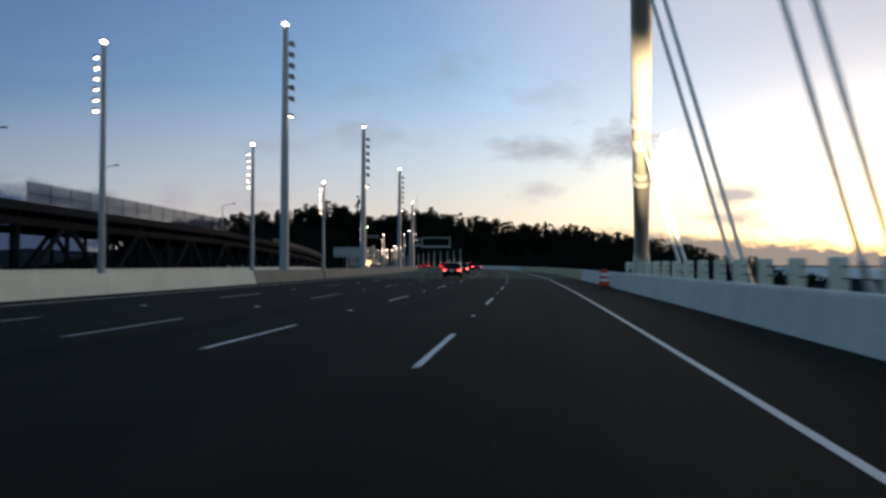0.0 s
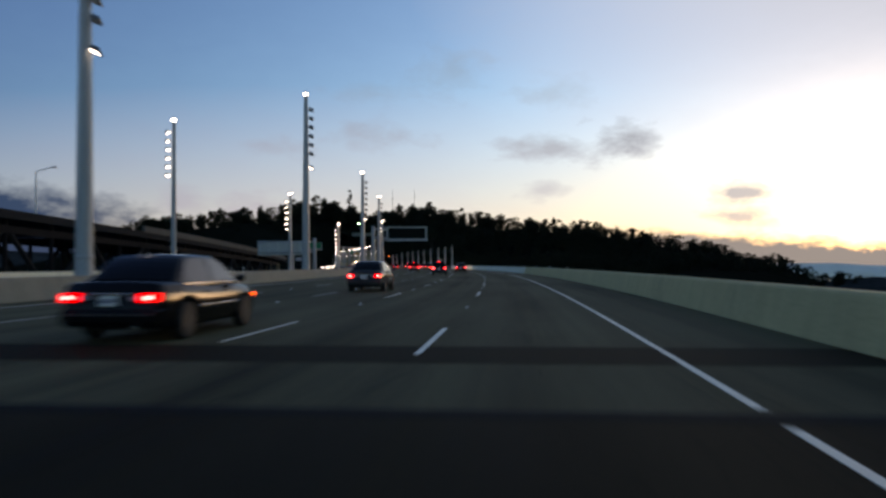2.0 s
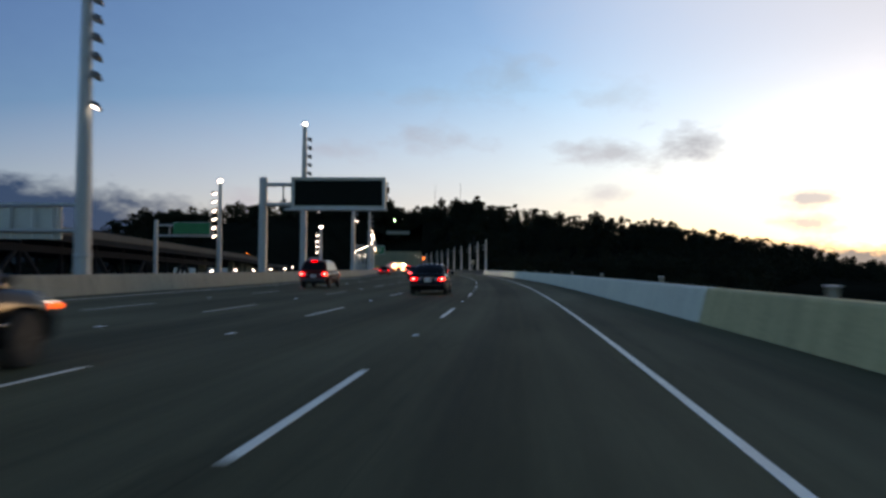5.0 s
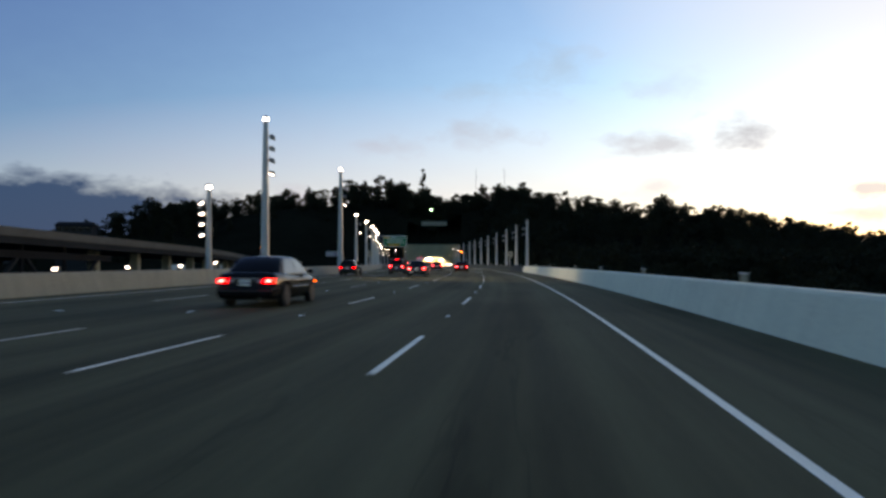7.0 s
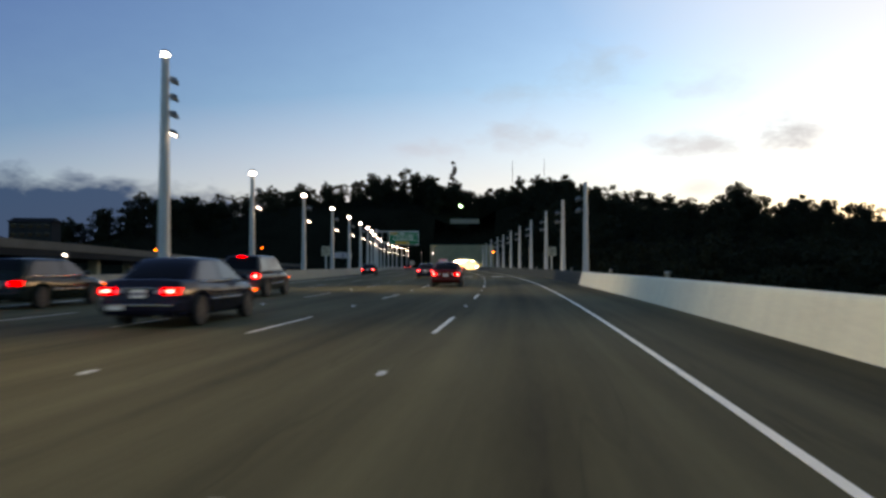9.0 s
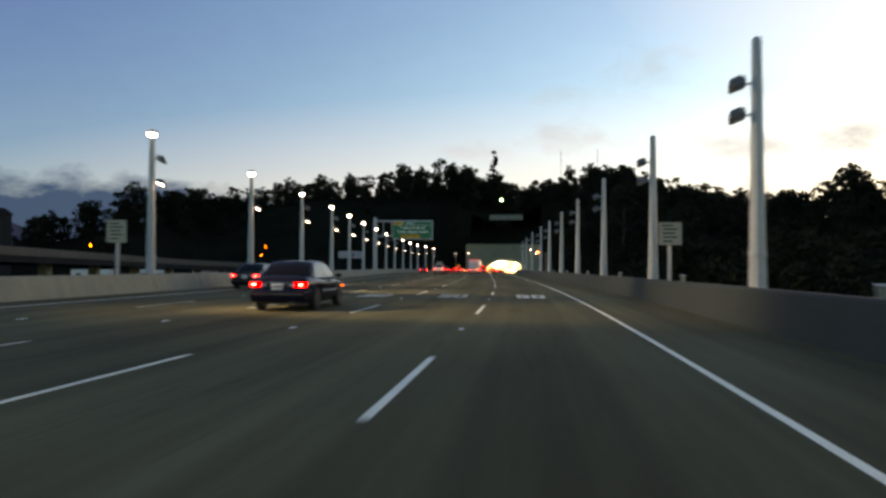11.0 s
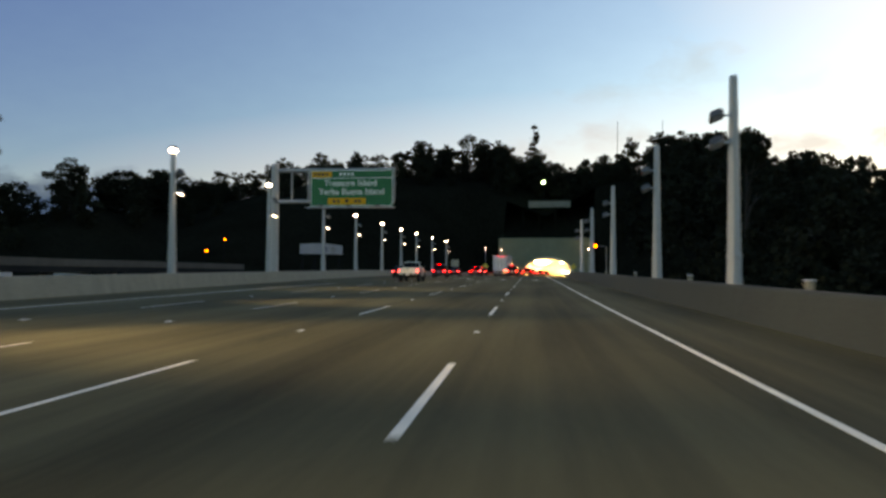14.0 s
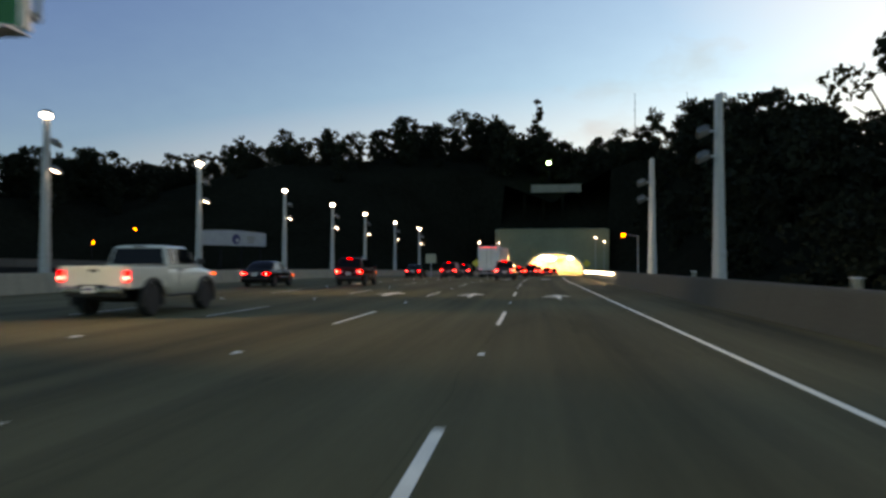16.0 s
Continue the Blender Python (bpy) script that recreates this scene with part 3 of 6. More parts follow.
marking("edge_line", 3.435, 3.53, -50, 65.5, "white_paint", deck, 4, label="solid white edge line")
for s0, s1 in ((66.3, 412.2), (412.95, 660)):
    marking("edge_line", 3.435, 3.53, s0, s1, "white_paint", road, 4, label="solid white edge line")
marking("edge_line", -14.15, -14.0, -50, 65.5, "worn_paint", deck, 4, label="worn pale edge line")
marking("edge_line", -14.15, -14.0, 66.3, 440, "worn_paint", road, 4, label="worn pale edge line")


def pavement_marker(s, d, parent):
    m = on_road(s, d, 0.0)
    bm = loft([[(-0.05 * k, -0.05 * k, z), (0.05 * k, -0.05 * k, z), (0.05 * k, 0.05 * k, z), (-0.05 * k, 0.05 * k, z)] for k, z in ((1.0, 0), (0.95, 0.014), (0.6, 0.022))])
    return part("pavement_marker", bm, "marker", parent, m=m)


DASH = 4.45


def far_ends(line_no):
    """Far ends of the dashes of one lane line: on the bridge, behind the joint, on the approach."""
    a, b, c, e = ((13.95, 94.7, 139.5, 0.0), (15.6, 93.2, 139.25, 0.0), (17.05, 94.5, 140.3, 0.9), (17.05, 94.5, 140.3, 0.9))[line_no]
    return [a + 15.16 * k for k in range(-4, 5)] + [b + 15.22 * k for k in range(3)] + [c + 14.78 * k + e * smooth_step(k, 9, 16) for k in range(36)]


def lane_d(line_no, s):
    """How far to the right of the first lane line a lane line runs."""
    return 0.0 if line_no == 0 else -3.45 if line_no == 1 else float(np.interp(s, [260, 375], [-6.6, -7.1])) - 3.5 * (line_no - 2)


first_marker = None
for line_no in range(4):
    half = 0.048 if line_no == 0 else 0.04
    for far in far_ends(line_no):
        d = lane_d(line_no, far)
        if far > 655 or far - DASH < -48:
            continue
        parent = deck if far < 65 else road
        marking("lane_dash", d - half, d + half, far - DASH, far, "white_paint" if line_no < 2 else "worn_paint", parent, 2.1)
        sm = far + 4.95 if not 70 < far < 80 else far + 7.4
        if sm < 64 or sm > 67:
            if first_marker is None:
                first_marker = pavement_marker(sm, d, parent)
            else:
                ob = new("pavement_marker", first_marker.data)
                ob.parent, ob.matrix_basis = parent, on_road(sm, d)

def speed_numeral(digit, s, d):
    """One stencilled numeral, drawn out along the lane so that drivers can read it."""
    w, h, t, u = 0.56, 3.3, 0.17, 0.55
    bars = {"5": [(0, h / 2 - u / 2, w, u), (-w / 2 + t / 2, h * 0.22, t, h * 0.5), (0.02, h * 0.05, w - 0.04, u), (w / 2 - t / 2, -h * 0.2, t, h * 0.5), (0, -h / 2 + u / 2, w, u)],
            "0": [(0, h / 2 - u / 2, w * 0.8, u), (-w / 2 + t / 2, 0, t, h * 0.82), (w / 2 - t / 2, 0, t, h * 0.82), (0, -h / 2 + u / 2, w * 0.8, u)]}[digit]
    bm = None
    for k, (x, y, bw, bh) in enumerate(bars):
        bm = box((bw, bh, 0.008 + 0.002 * k), (x, y, 0.002), 0.0, bm)
    for v in bm.verts:
        if abs(v.co.x) > w * 0.45 and abs(v.co.y) > h * 0.45:
            v.co.x *= 0.86
    return part("speed_numeral", bm, "worn_paint" if d < 0 else "white_paint", road, "white painted speed numeral", m=on_road(s, d, 0.0))


for d in (1.72, -1.66, -5.1):
    speed_numeral("5", 340.0, d - 0.33)
    speed_numeral("0", 340.0, d + 0.33)


def lane_arrow(s, d):
    """A straight arrow with a hook to the left, painted on the lane."""
    bm = bmesh.new()
    pts = [(-0.08, -1.9), (0.08, -1.9), (0.08, 0.6), (0.5, 0.5), (0.0, 1.9), (-0.5, 0.5), (-0.08, 0.6)]
    lo, hi = [bm.verts.new((x, y, 0.001)) for x, y in pts], [bm.verts.new((x, y, 0.006)) for x, y in pts]
    bm.faces.new(hi)
    for k in range(len(pts)):
        bm.faces.new((lo[k], lo[(k + 1) % 7], hi[(k + 1) % 7], hi[k]))
    merge(bm, box((0.5, 0.28, 0.005), (-0.32, -0.2, 0.0035)))
    return part("lane_arrow", bm, "white_paint", road, "white painted lane arrow", m=on_road(s, d, 0.0))


for s, d in ((459.8, 1.75), (460.8, -1.7), (461.5, -5.2), (500.0, 1.75), (500.0, -1.75)):
    lane_arrow(s, d)

# ---------------- barriers ----------------


RIGHT_S, RIGHT_D = [60, 90, 150, 180], [6.05, 6.42, 6.42, 6.05]


def barrier_run(name, side, spans, label):
    """Concrete parapet cast in lengths of about 12 m, each a piece of its own."""
    top = tagged(new(name), label, "barrier", kind="structure")
    for s0, s1, material in spans:
        n = max(round((s1 - s0) / 12.2), 1)
        for k in range(n):
            a, b = s0 + (s1 - s0) * k / n + 0.008, s0 + (s1 - s0) * (k + 1) / n - 0.008
            if side > 0:
                def prof(s):
                    f = float(np.interp(s, RIGHT_S, RIGHT_D))
                    return [(f, 0.0), (f + 0.19, 0.78), (f + 0.23, 0.84), (f + 0.51, 0.84), (f + 0.53, 0.0)]
            else:
                def prof(s):
                    f = left_face(s)
                    return [(f, 0.0), (f - 0.24, 0.80), (f - 0.28, 0.86), (f - 0.56, 0.86), (f - 0.58, 0.0)]
            part("barrier_segment", sweep(prof, a, b, 6.1), material, top)
    return top


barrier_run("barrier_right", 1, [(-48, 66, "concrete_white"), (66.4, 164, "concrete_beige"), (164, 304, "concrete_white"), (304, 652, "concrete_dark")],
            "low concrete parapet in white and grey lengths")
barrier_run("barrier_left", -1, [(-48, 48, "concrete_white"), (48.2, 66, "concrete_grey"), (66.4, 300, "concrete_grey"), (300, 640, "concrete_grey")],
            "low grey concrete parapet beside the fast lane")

# ---------------- lamp posts ----------------


def lamp_head(parent, z, side, lit, size=0.42):
    """A floodlight on a short bracket."""
    body = part("lamp_head", loft([[(x, y, zz) for x, y in ((-w, -0.2), (w, -0.2), (w, 0.22), (-w, 0.22))] for w, zz in ((size * 0.30, 0.13), (size * 0.52, 0.05), (size * 0.5, -0.06))]), "fixture", parent,
                m=Matrix.Translation((side * (0.34 + size / 2), -0.12, z)) @ Matrix.Rotation(radians(22 * side), 4, "Y") @ Matrix.Rotation(radians(-25), 4, "X"))
    part("lens", box((size * 0.86, 0.36 if lit == "lens_off" else 0.15, 0.02), (0, 0, -0.072), 0.006), lit, body)
    part("bracket", box((0.34, 0.07, 0.07), (side * 0.26, -0.05, z + 0.04), 0.01), "steel", parent)


def lamp_post(m, height, base_r, top_r, heads, top_lamp, label, group):
    post = thing("lamp_post", m, label, "street lamp", group)
    part("base_plate", lathe([(base_r * 1.5, 0), (base_r * 1.5, 0.06), (base_r * 1.35, 0.08)], 12), "steel", post)
    part("shaft", lathe([(base_r * 1.22, 0.07), (base_r * 1.16, 0.5), (base_r, 1.6), (base_r * 0.92, height * 0.35), (top_r, height - 0.1), (top_r * 0.8, height)], 10), "pole", post)
    part("collar", lathe([(base_r * 1.02, 1.55), (base_r * 1.09, 1.6), (base_r * 1.09, 1.7), (base_r * 0.99, 1.75)], 10), "pole", post)
    for k in range(6):
        a = 2 * math.pi * k / 6
        part("bolt", lathe([(0.035, 0.07), (0.035, 0.14)], 6), "steel", post, m=Matrix.Translation((base_r * 1.34 * math.cos(a), base_r * 1.34 * math.sin(a), 0)))
    for z, side, lit in heads:
        lamp_head(post, z, side, lit, 0.42)
    if top_lamp:
        cap = part("top_lamp", lathe([(0.10, height - 0.02), (0.22, height + 0.03), (0.24, height + 0.10), (0.13, height + 0.20)], 12), "fixture", post)
        part("top_lens", lathe([(0.08, height - 0.20), (0.18, height - 0.16), (0.23, height - 0.08), (0.20, height + 0.025)], 14), "lamp_white", cap, m=Matrix.Translation((0, -0.03, 0)))
    return post


G1, G2, G3, G4 = "tall lamp posts along the bridge", "lamp posts of the other roadway", "lit lamp posts beside the approach", "unlit lamp posts beside the approach"
W_, D_, O_ = "lamp_white", "lamp_dim", "lens_off"
for s, h in ((8, 19.9), (58.1, 19.85), (91.6, 17.8), (133.0, 17.8), (177.9, 15.5), (221.0, 15.5)):
    lamp_post(on_road(s, -17.1), h, 0.36, 0.20, [(h - 1.6 - 0.85 * k, 1, O_) for k in range(6)] + [(h - 7.2, 1, D_)], True,
              "tall pale tapered steel lamp post with stacked floodlights", G1)
for s, h in ((259.0, 12.4), (293.6, 12.55)):
    lamp_post(on_road(s, -16.9), h, 0.33, 0.19, [(h - 1.5 - 0.9 * k, 1, O_) for k in range(3)] + [(h - 4.3, 1, D_)], True,
              "tall pale tapered steel lamp post with stacked floodlights", G1)
for s, d, h in ((58.4, -32, 18.95), (96.0, -32.0, 16.5), (134.2, -30.5, 15.7), (179.2, -28.5, 12.4), (221, -25.5, 9.8), (260.6, -21.9, 7.3)):
    base = -0.3 - 3 * smooth_step(s, 150, 300)
    lamp_post(on_road(s, d, base), h - base, 0.27, 0.17, [(h - base - 1.3 - 0.85 * k, -1, "lamp_mid") for k in range(6 if h > 9 else 4)], True,
              "pale steel lamp post with a column of lit floodlights", G2)
LEFT_POSTS = [308.7, 326.5, 344.0, 360.8, 376.4, 391.8, 406.4, 423.1, 441.9, 461.7, 478.4, 496.2, 511.2, 524.9, 541, 557.5]
for s in LEFT_POSTS:
    h = 8.0
    lamp_post(on_road(s, left_face(s) - 1.05), h, 0.22, 0.135, [(h - 1.35, 1, O_), (h - 2.55, 1, D_)], True,
              "pale steel lamp post with a lit top lamp and side floodlights", G3)
RIGHT_POSTS = [312, 327.5, 342.9, 360.2, 376.3, 390.8, 405.5, 419.4, 438.3, 456.1, 470.4]
for s in RIGHT_POSTS:
    h = 7.5 - 0.2 * smooth_step(s, 376, 405) - 0.5 * smooth_step(s, 436, 475)
    lamp_post(on_road(s, 7.5 - 0.55 * smooth_step(s, 376, 470)), h, 0.22, 0.13, [(h - 1.3, -1, O_), (h - 2.15, -1, O_)], False,
              "pale steel lamp post with two unlit floodlights", G4)

# light on the road: a wide pool from each top lamp, and added beams across the lanes in place of the driven car's
# headlights
def post_or_fill_spot(s, h, watts, cone, aim_d, color):
    la = new("post_or_fill_spot", bpy.data.lights.new("post_or_fill_spot", "SPOT"))
    la.data.energy, la.data.spot_size, la.data.spot_blend, la.data.shadow_soft_size, la.data.color = watts, radians(cone), 0.9, 0.25, color
    la.matrix_basis = look(tuple(P(s, left_face(s) - 0.2, h)), tuple(P(s + 3, aim_d, 0)))


for s in (260, 294, 327, 361, 392, 423, 460, 494, 542):
    post_or_fill_spot(s, 11.5 if s < 300 else 7.6, LAMP_W, 92, 2.0, (0.97, 1.0, 0.86))
# added fill beams imitating headlight glow on the near lanes
for s in (259, 293.6):
    post_or_fill_spot(s, 8.2, HEADLIGHT_FILL_W * 0.5, 70, 2.5, (0.95, 1.0, 0.90))
for s in LEFT_POSTS[1:12]:
    post_or_fill_spot(s, 6.0, HEADLIGHT_FILL_W * (1.0 if s < 400 else 0.65), 46, 3.0, (0.95, 1.0, 0.90))

# low row of lights on the parapet before the tunnel
strip = tagged(new("light_strip"), "low bright white light strip along the parapet before the tunnel", "light strip")
part("housing", sweep(lambda s: [(6.06, 0.62), (6.20, 0.62), (6.20, 0.74), (6.06, 0.74)], 481, 527, 4.6), "fixture", strip)
for k in range(10):
    part("lens", sweep(lambda s: [(6.00, 0.60), (6.055, 0.60), (6.055, 0.76), (6.00, 0.76)], 481 + 4.6 * k, 485.4 + 4.6 * k, 4.4), "lamp_mid", strip)

# ---------------- posts behind the parapet, railings ----------------
for s in (128.4, 143.8, 159, 174, 190, 205, 220.5, 235.0, 249, 263.1, 284, 299.2, 320, 336, 352, 368, 384, 399, 412, 428, 446, 462):
    bl = thing("parapet_post", on_road(s, 7.35), "short grey steel post behind the parapet", "post", "posts behind the parapet")
    part("post", box((0.16, 0.2, 0.98), (0, 0, 0.49), 0.02), "concrete_grey", bl)
    part("cap", box((0.2, 0.25, 0.04), (0, 0, 1.0), 0.012), "steel", bl)


def lookout_rail(s0, s1, d):
    rail = thing("walkway_railing", on_road(s0, d), "white walkway railing with square posts beside the bridge", "railing")
    n = int((s1 - s0) / 2.6)
    for k in range(n + 1):
        p = on_road(s0, d).inverted() @ P(s0 + 2.6 * k, d)
        part("post", box((0.34, 0.34, 1.45), (p.x, p.y, 0.72), 0.03), "concrete_white", rail)
        if k < n:
            q = on_road(s0, d).inverted() @ P(s0 + 2.6 * (k + 1), d)
            for z in (0.7, 0.98, 1.24):
                part("rail", rod((p.x, p.y, z), (q.x, q.y, z), 0.016, sides=6), "dark_steel", rail)


lookout_rail(2, 52, 8.0)

# ---------------- suspension cable end and its ties ----------------
MAST_S, MAST_D = 50.6, 8.7
mast = thing("cable_mast", on_road(MAST_S, MAST_D), "pale floodlit steel cable leaning back over the parapet", "mast")
foot, lean = Vector((0.0, 0.0, 0.0)), Vector((-0.265, -1.73, 1.0))
way = lean.normalized()
part("pedestal", loft([[(-w, -w, z), (w, -w, z), (w, w, z), (-w, w, z)] for w, z in ((0.75, 0), (0.7, 0.9), (0.5, 1.15))]), "concrete_grey", mast)
part("shaft", rod(foot + way * 0.8, foot + way * 64, 0.43, 0.43, 18), "cable_white", mast, smooth=True)
part("sleeve", lathe([(0.54, 1.0), (0.52, 1.2), (0.48, 3.6), (0.44, 4.0)], 18), "cable_white", mast, m=way.to_track_quat("Z", "Y").to_matrix().to_4x4())
for k in (11.3, 12.0, 36.0):
    part("clamp", rod(foot + way * k, foot + way * (k + 0.3), 0.47, 0.47, 18), "cable_white", mast)
lamp_at = on_road(MAST_S, MAST_D).inverted() @ P(37.1, 7.9, 7.4)
near_way = foot + way * ((lamp_at.z) / way.z)
arm = part("lamp_arm", rod(near_way + Vector((0.3, 0, 0)), lamp_at, 0.05, 0.04, 8), "steel", mast)
part("lamp", box((0.62, 0.34, 0.14), tuple(lamp_at), 0.04, turn=Matrix.Rotation(radians(-24), 4, "Y")), "lamp_dim", arm, "lit floodlight")
for s in (36.6, 38.0, 27.2, 28.8, 16.4, 17.9):
    rise = (MAST_S - s) / 1.73
    tie = thing("tie_cable", on_road(s, 8.9), "pale suspension cable with a steel socket at the deck edge", "cable", "suspension cables beside the road")
    low_end, top_end = Vector((0, 0, 0.3)), Vector((MAST_D - 0.265 * rise - 8.9, 0, rise))
    line_way = (top_end - low_end).normalized()
    part("strand", rod(low_end, top_end, 0.075, 0.075, 8), "cable_white", tie)
    part("socket", rod(low_end, low_end + line_way * 1.1, 0.15, 0.10, 8), "steel", tie)
    part("anchor", box((0.5, 0.5, 0.5), (0, 0, 0.2), 0.05), "concrete_grey", tie)
    part("cable_band", rod(top_end - way * 0.35, top_end + way * 0.35, 0.465, 0.465, 16), "cable_white", tie)

glow = new("mast_light", bpy.data.lights.new("mast_light", "SPOT"))
glow.data.energy, glow.data.spot_size, glow.data.shadow_soft_size, glow.data.color = 2100, radians(100), 0.2, (1.0, 0.96, 0.74)
glow.data.spot_blend = 0.5
glow.matrix_basis = look(tuple(P(32.6, 7.7, 2.2)), tuple(P(38.0, 6.8, 8.2)))

# ---------------- construction drum ----------------
drum = thing("traffic_drum", on_road(43.6, 5.6), "orange traffic drum with white reflective bands by the parapet", "traffic drum")
part("base", lathe([(0.42, 0), (0.42, 0.05), (0.33, 0.09)], 16), "rubber", drum, "black rubber base")
part("barrel", lathe([(0.29, 0.07), (0.29, 0.3), (0.275, 0.32), (0.27, 0.58), (0.255, 0.60), (0.245, 0.88), (0.2, 0.95)], 18), "drum_orange", drum)
for z, r in ((0.36, 0.283), (0.66, 0.264)):
    part("band", lathe([(r, z), (r - 0.004, z + 0.14)], 18), "sign_white", drum, "white reflective band")
part("handle", rod((-0.1, 0, 0.98), (0.1, 0, 0.98), 0.03, sides=8), "drum_orange", drum)

# ---------------- overhead signs ----------------


def cantilever(name, s, post_d, reach_d, top, low, post_r, label, base=0.0):
    """A steel post with two arms to one side, joined by uprights."""
    g = thing(name, on_road(s, post_d, base), label, "sign gantry")
    span = reach_d - post_d
    part("base_plate", lathe([(post_r * 1.7, 0), (post_r * 1.7, 0.08), (post_r * 1.4, 0.1)], 12), "steel", g)
    part("post", lathe([(post_r * 1.1, 0.08), (post_r, 1.0), (post_r * 0.92, top + 0.5), (post_r * 0.7, top + 0.6)], 14), "pole", g, smooth=False)
    for z in (top, low):
        part("arm", rod((0, 0, z), (span, 0, z), post_r * 0.46, post_r * 0.42, 10), "pole", g)
    n = max(int(abs(span) / 1.5), 2)
    for k in range(1, n + 1):
        part("upright", rod((span * k / n, 0, low), (span * k / n, 0, top), 0.07, sides=8), "pole", g)
    return g


# message board, dark and switched off
vms = cantilever("message_board", 207.6, -17.6, -7.7, 8.0, 6.35, 0.36, "dark switched-off electronic message board on a steel cantilever")
cab = part("cabinet", box((7.5, 0.95, 2.45), (6.4, -0.62, 7.2), 0.04), "aluminium", vms, "pale aluminium cabinet")
part("screen", box((7.1, 0.03, 2.05), (6.4, -1.106, 7.22), 0.005), "screen", cab, "dark display panel")
for x in (2.65, 10.15):
    part("rim", box((0.14, 0.18, 2.5), (x, -1.14, 7.2), 0.02), "aluminium", cab)
for z in (5.98, 8.43):
    part("rim", box((7.6, 0.18, 0.12), (6.4, -1.14, z), 0.02), "aluminium", cab)
part("catwalk", box((8.2, 0.95, 0.07), (6.3, -1.5, 5.82), 0.01), "steel", vms, "steel catwalk under the board")
for k in range(8):
    part("brace", rod((2.6 + 1.08 * k, -0.2, 6.2), (2.6 + 1.08 * k, -1.95, 5.84), 0.035, sides=6), "steel", vms)
part("catwalk_rail", rod((2.3, -1.95, 5.9), (10.4, -1.95, 5.9), 0.03, sides=6), "steel", vms)

# green guide sign
gs_ = cantilever("guide_sign", 445.6, -21.0, -10.5, 9.6, 6.9, 0.34, "green overhead guide sign with white letters on a steel cantilever")
GW, GH, GX0 = 7.2, 3.15, 6.9
panel = part("panel", box((GW, 0.07, GH), (GX0, -0.5, 7.98), 0.02), "sign_green", gs_)
F = Matrix.Translation((GX0, -0.54, 7.98)) @ Matrix.Rotation(radians(90), 4, "X")
for x0, y0, w, h in ((0, GH / 2 - 0.07, GW - 0.1, 0.05), (0, -GH / 2 + 0.07, GW - 0.1, 0.05), (-GW / 2 + 0.07, 0, 0.05, GH - 0.1), (GW / 2 - 0.07, 0, 0.05, GH - 0.1), (0, 0.86, GW - 0.1, 0.05)):
    part("border", box((w, h, 0.012), (x0, y0, 0.004)), "sign_white", panel, m=F)
part("exit_tab", box((1.75, 0.52, 0.012), (-GW / 2 + 1.0, 1.19, 0.005)), "sign_orange", panel, "orange tab", m=F)
for k in range(4):
    part("bar", box((0.25, 0.2, 0.006), (-GW / 2 + 0.42 + 0.34 * k, 1.19, 0.014)), "ink", panel, m=F)
for k in range(4):
    part("bar", box((0.22, 0.2, 0.01), (-0.95 + 0.34 * k, 1.2, 0.005)), "sign_white", panel, m=F)
lettering("Treasure Island", 0.74, "sign_letter", panel, F @ Matrix.Translation((-0.1, 0.42, 0.006)))
lettering("Yerba Buena Island", 0.74, "sign_letter", panel, F @ Matrix.Translation((0, -0.32, 0.006)))
part("exit_plaque", box((3.3, 0.56, 0.012), (-0.4, -1.12, 0.005)), "sign_orange", panel, "orange plaque with a dark arrow", m=F)
for x0 in (-1.5, -1.15, 0.35, 0.7):
    part("bar", box((0.26, 0.22, 0.006), (x0, -1.12, 0.014)), "ink", panel, m=F)
bm = bmesh.new()
tri_lo = [bm.verts.new(p) for p in ((-0.62, -1.05, 0.012), (-0.4, -1.3, 0.012), (-0.18, -1.05, 0.012), (-0.4, -0.93, 0.012))]
bm.faces.new(tri_lo)
bmesh.ops.solidify(bm, geom=bm.faces[:], thickness=0.006)
part("arrow", bm, "ink", panel, m=F)
part("catwalk", box((7.6, 0.8, 0.06), (GX0, -1.0, 6.28), 0.01), "steel", gs_)
for k in range(8):
    part("brace", rod((GX0 - 3.5 + k, -0.1, 6.6), (GX0 - 3.5 + k, -1.4, 6.3), 0.03, sides=6), "steel", gs_)
    part("hanger", box((0.08, 0.3, 3.0), (GX0 - 3.5 + k, -0.3, 8.0), 0.01), "steel", gs_)
for k in range(3):
    part("floodlight", box((0.35, 0.25, 0.16), (GX0 - 2.4 + 2.4 * k, -1.45, 6.4), 0.03), "fixture", gs_)

# back of the other roadway's sign
eb = cantilever("freeway_sign", 196.6, -27.3, -37.3, 5.4 + 1.4, 3.6 + 1.4, 0.3, "grey back of an overhead sign of the other roadway", base=-1.4)
part("panel", box((8.6, 0.08, 2.25), (-5.8, 0.35, 5.55), 0.02), "aluminium", eb, "plain aluminium back")
for k in range(6):
    part("stiffener", box((0.09, 0.1, 2.2), (-9.6 + 1.5 * k, 0.27, 5.55), 0.01), "steel", eb)

eb2 = cantilever("roadway_sign", 233, -36.5, -30.2, 7.6, 6.4, 0.25, "dark green overhead sign of the other roadway", base=-1.7)
part("panel", box((4.2, 0.08, 1.3), (4.2, -0.3, 7.25), 0.02), "sign_green", eb2)
part("frame", box((4.3, 0.06, 1.4), (4.2, -0.22, 7.25), 0.02), "aluminium", eb2)

# small roadside signs


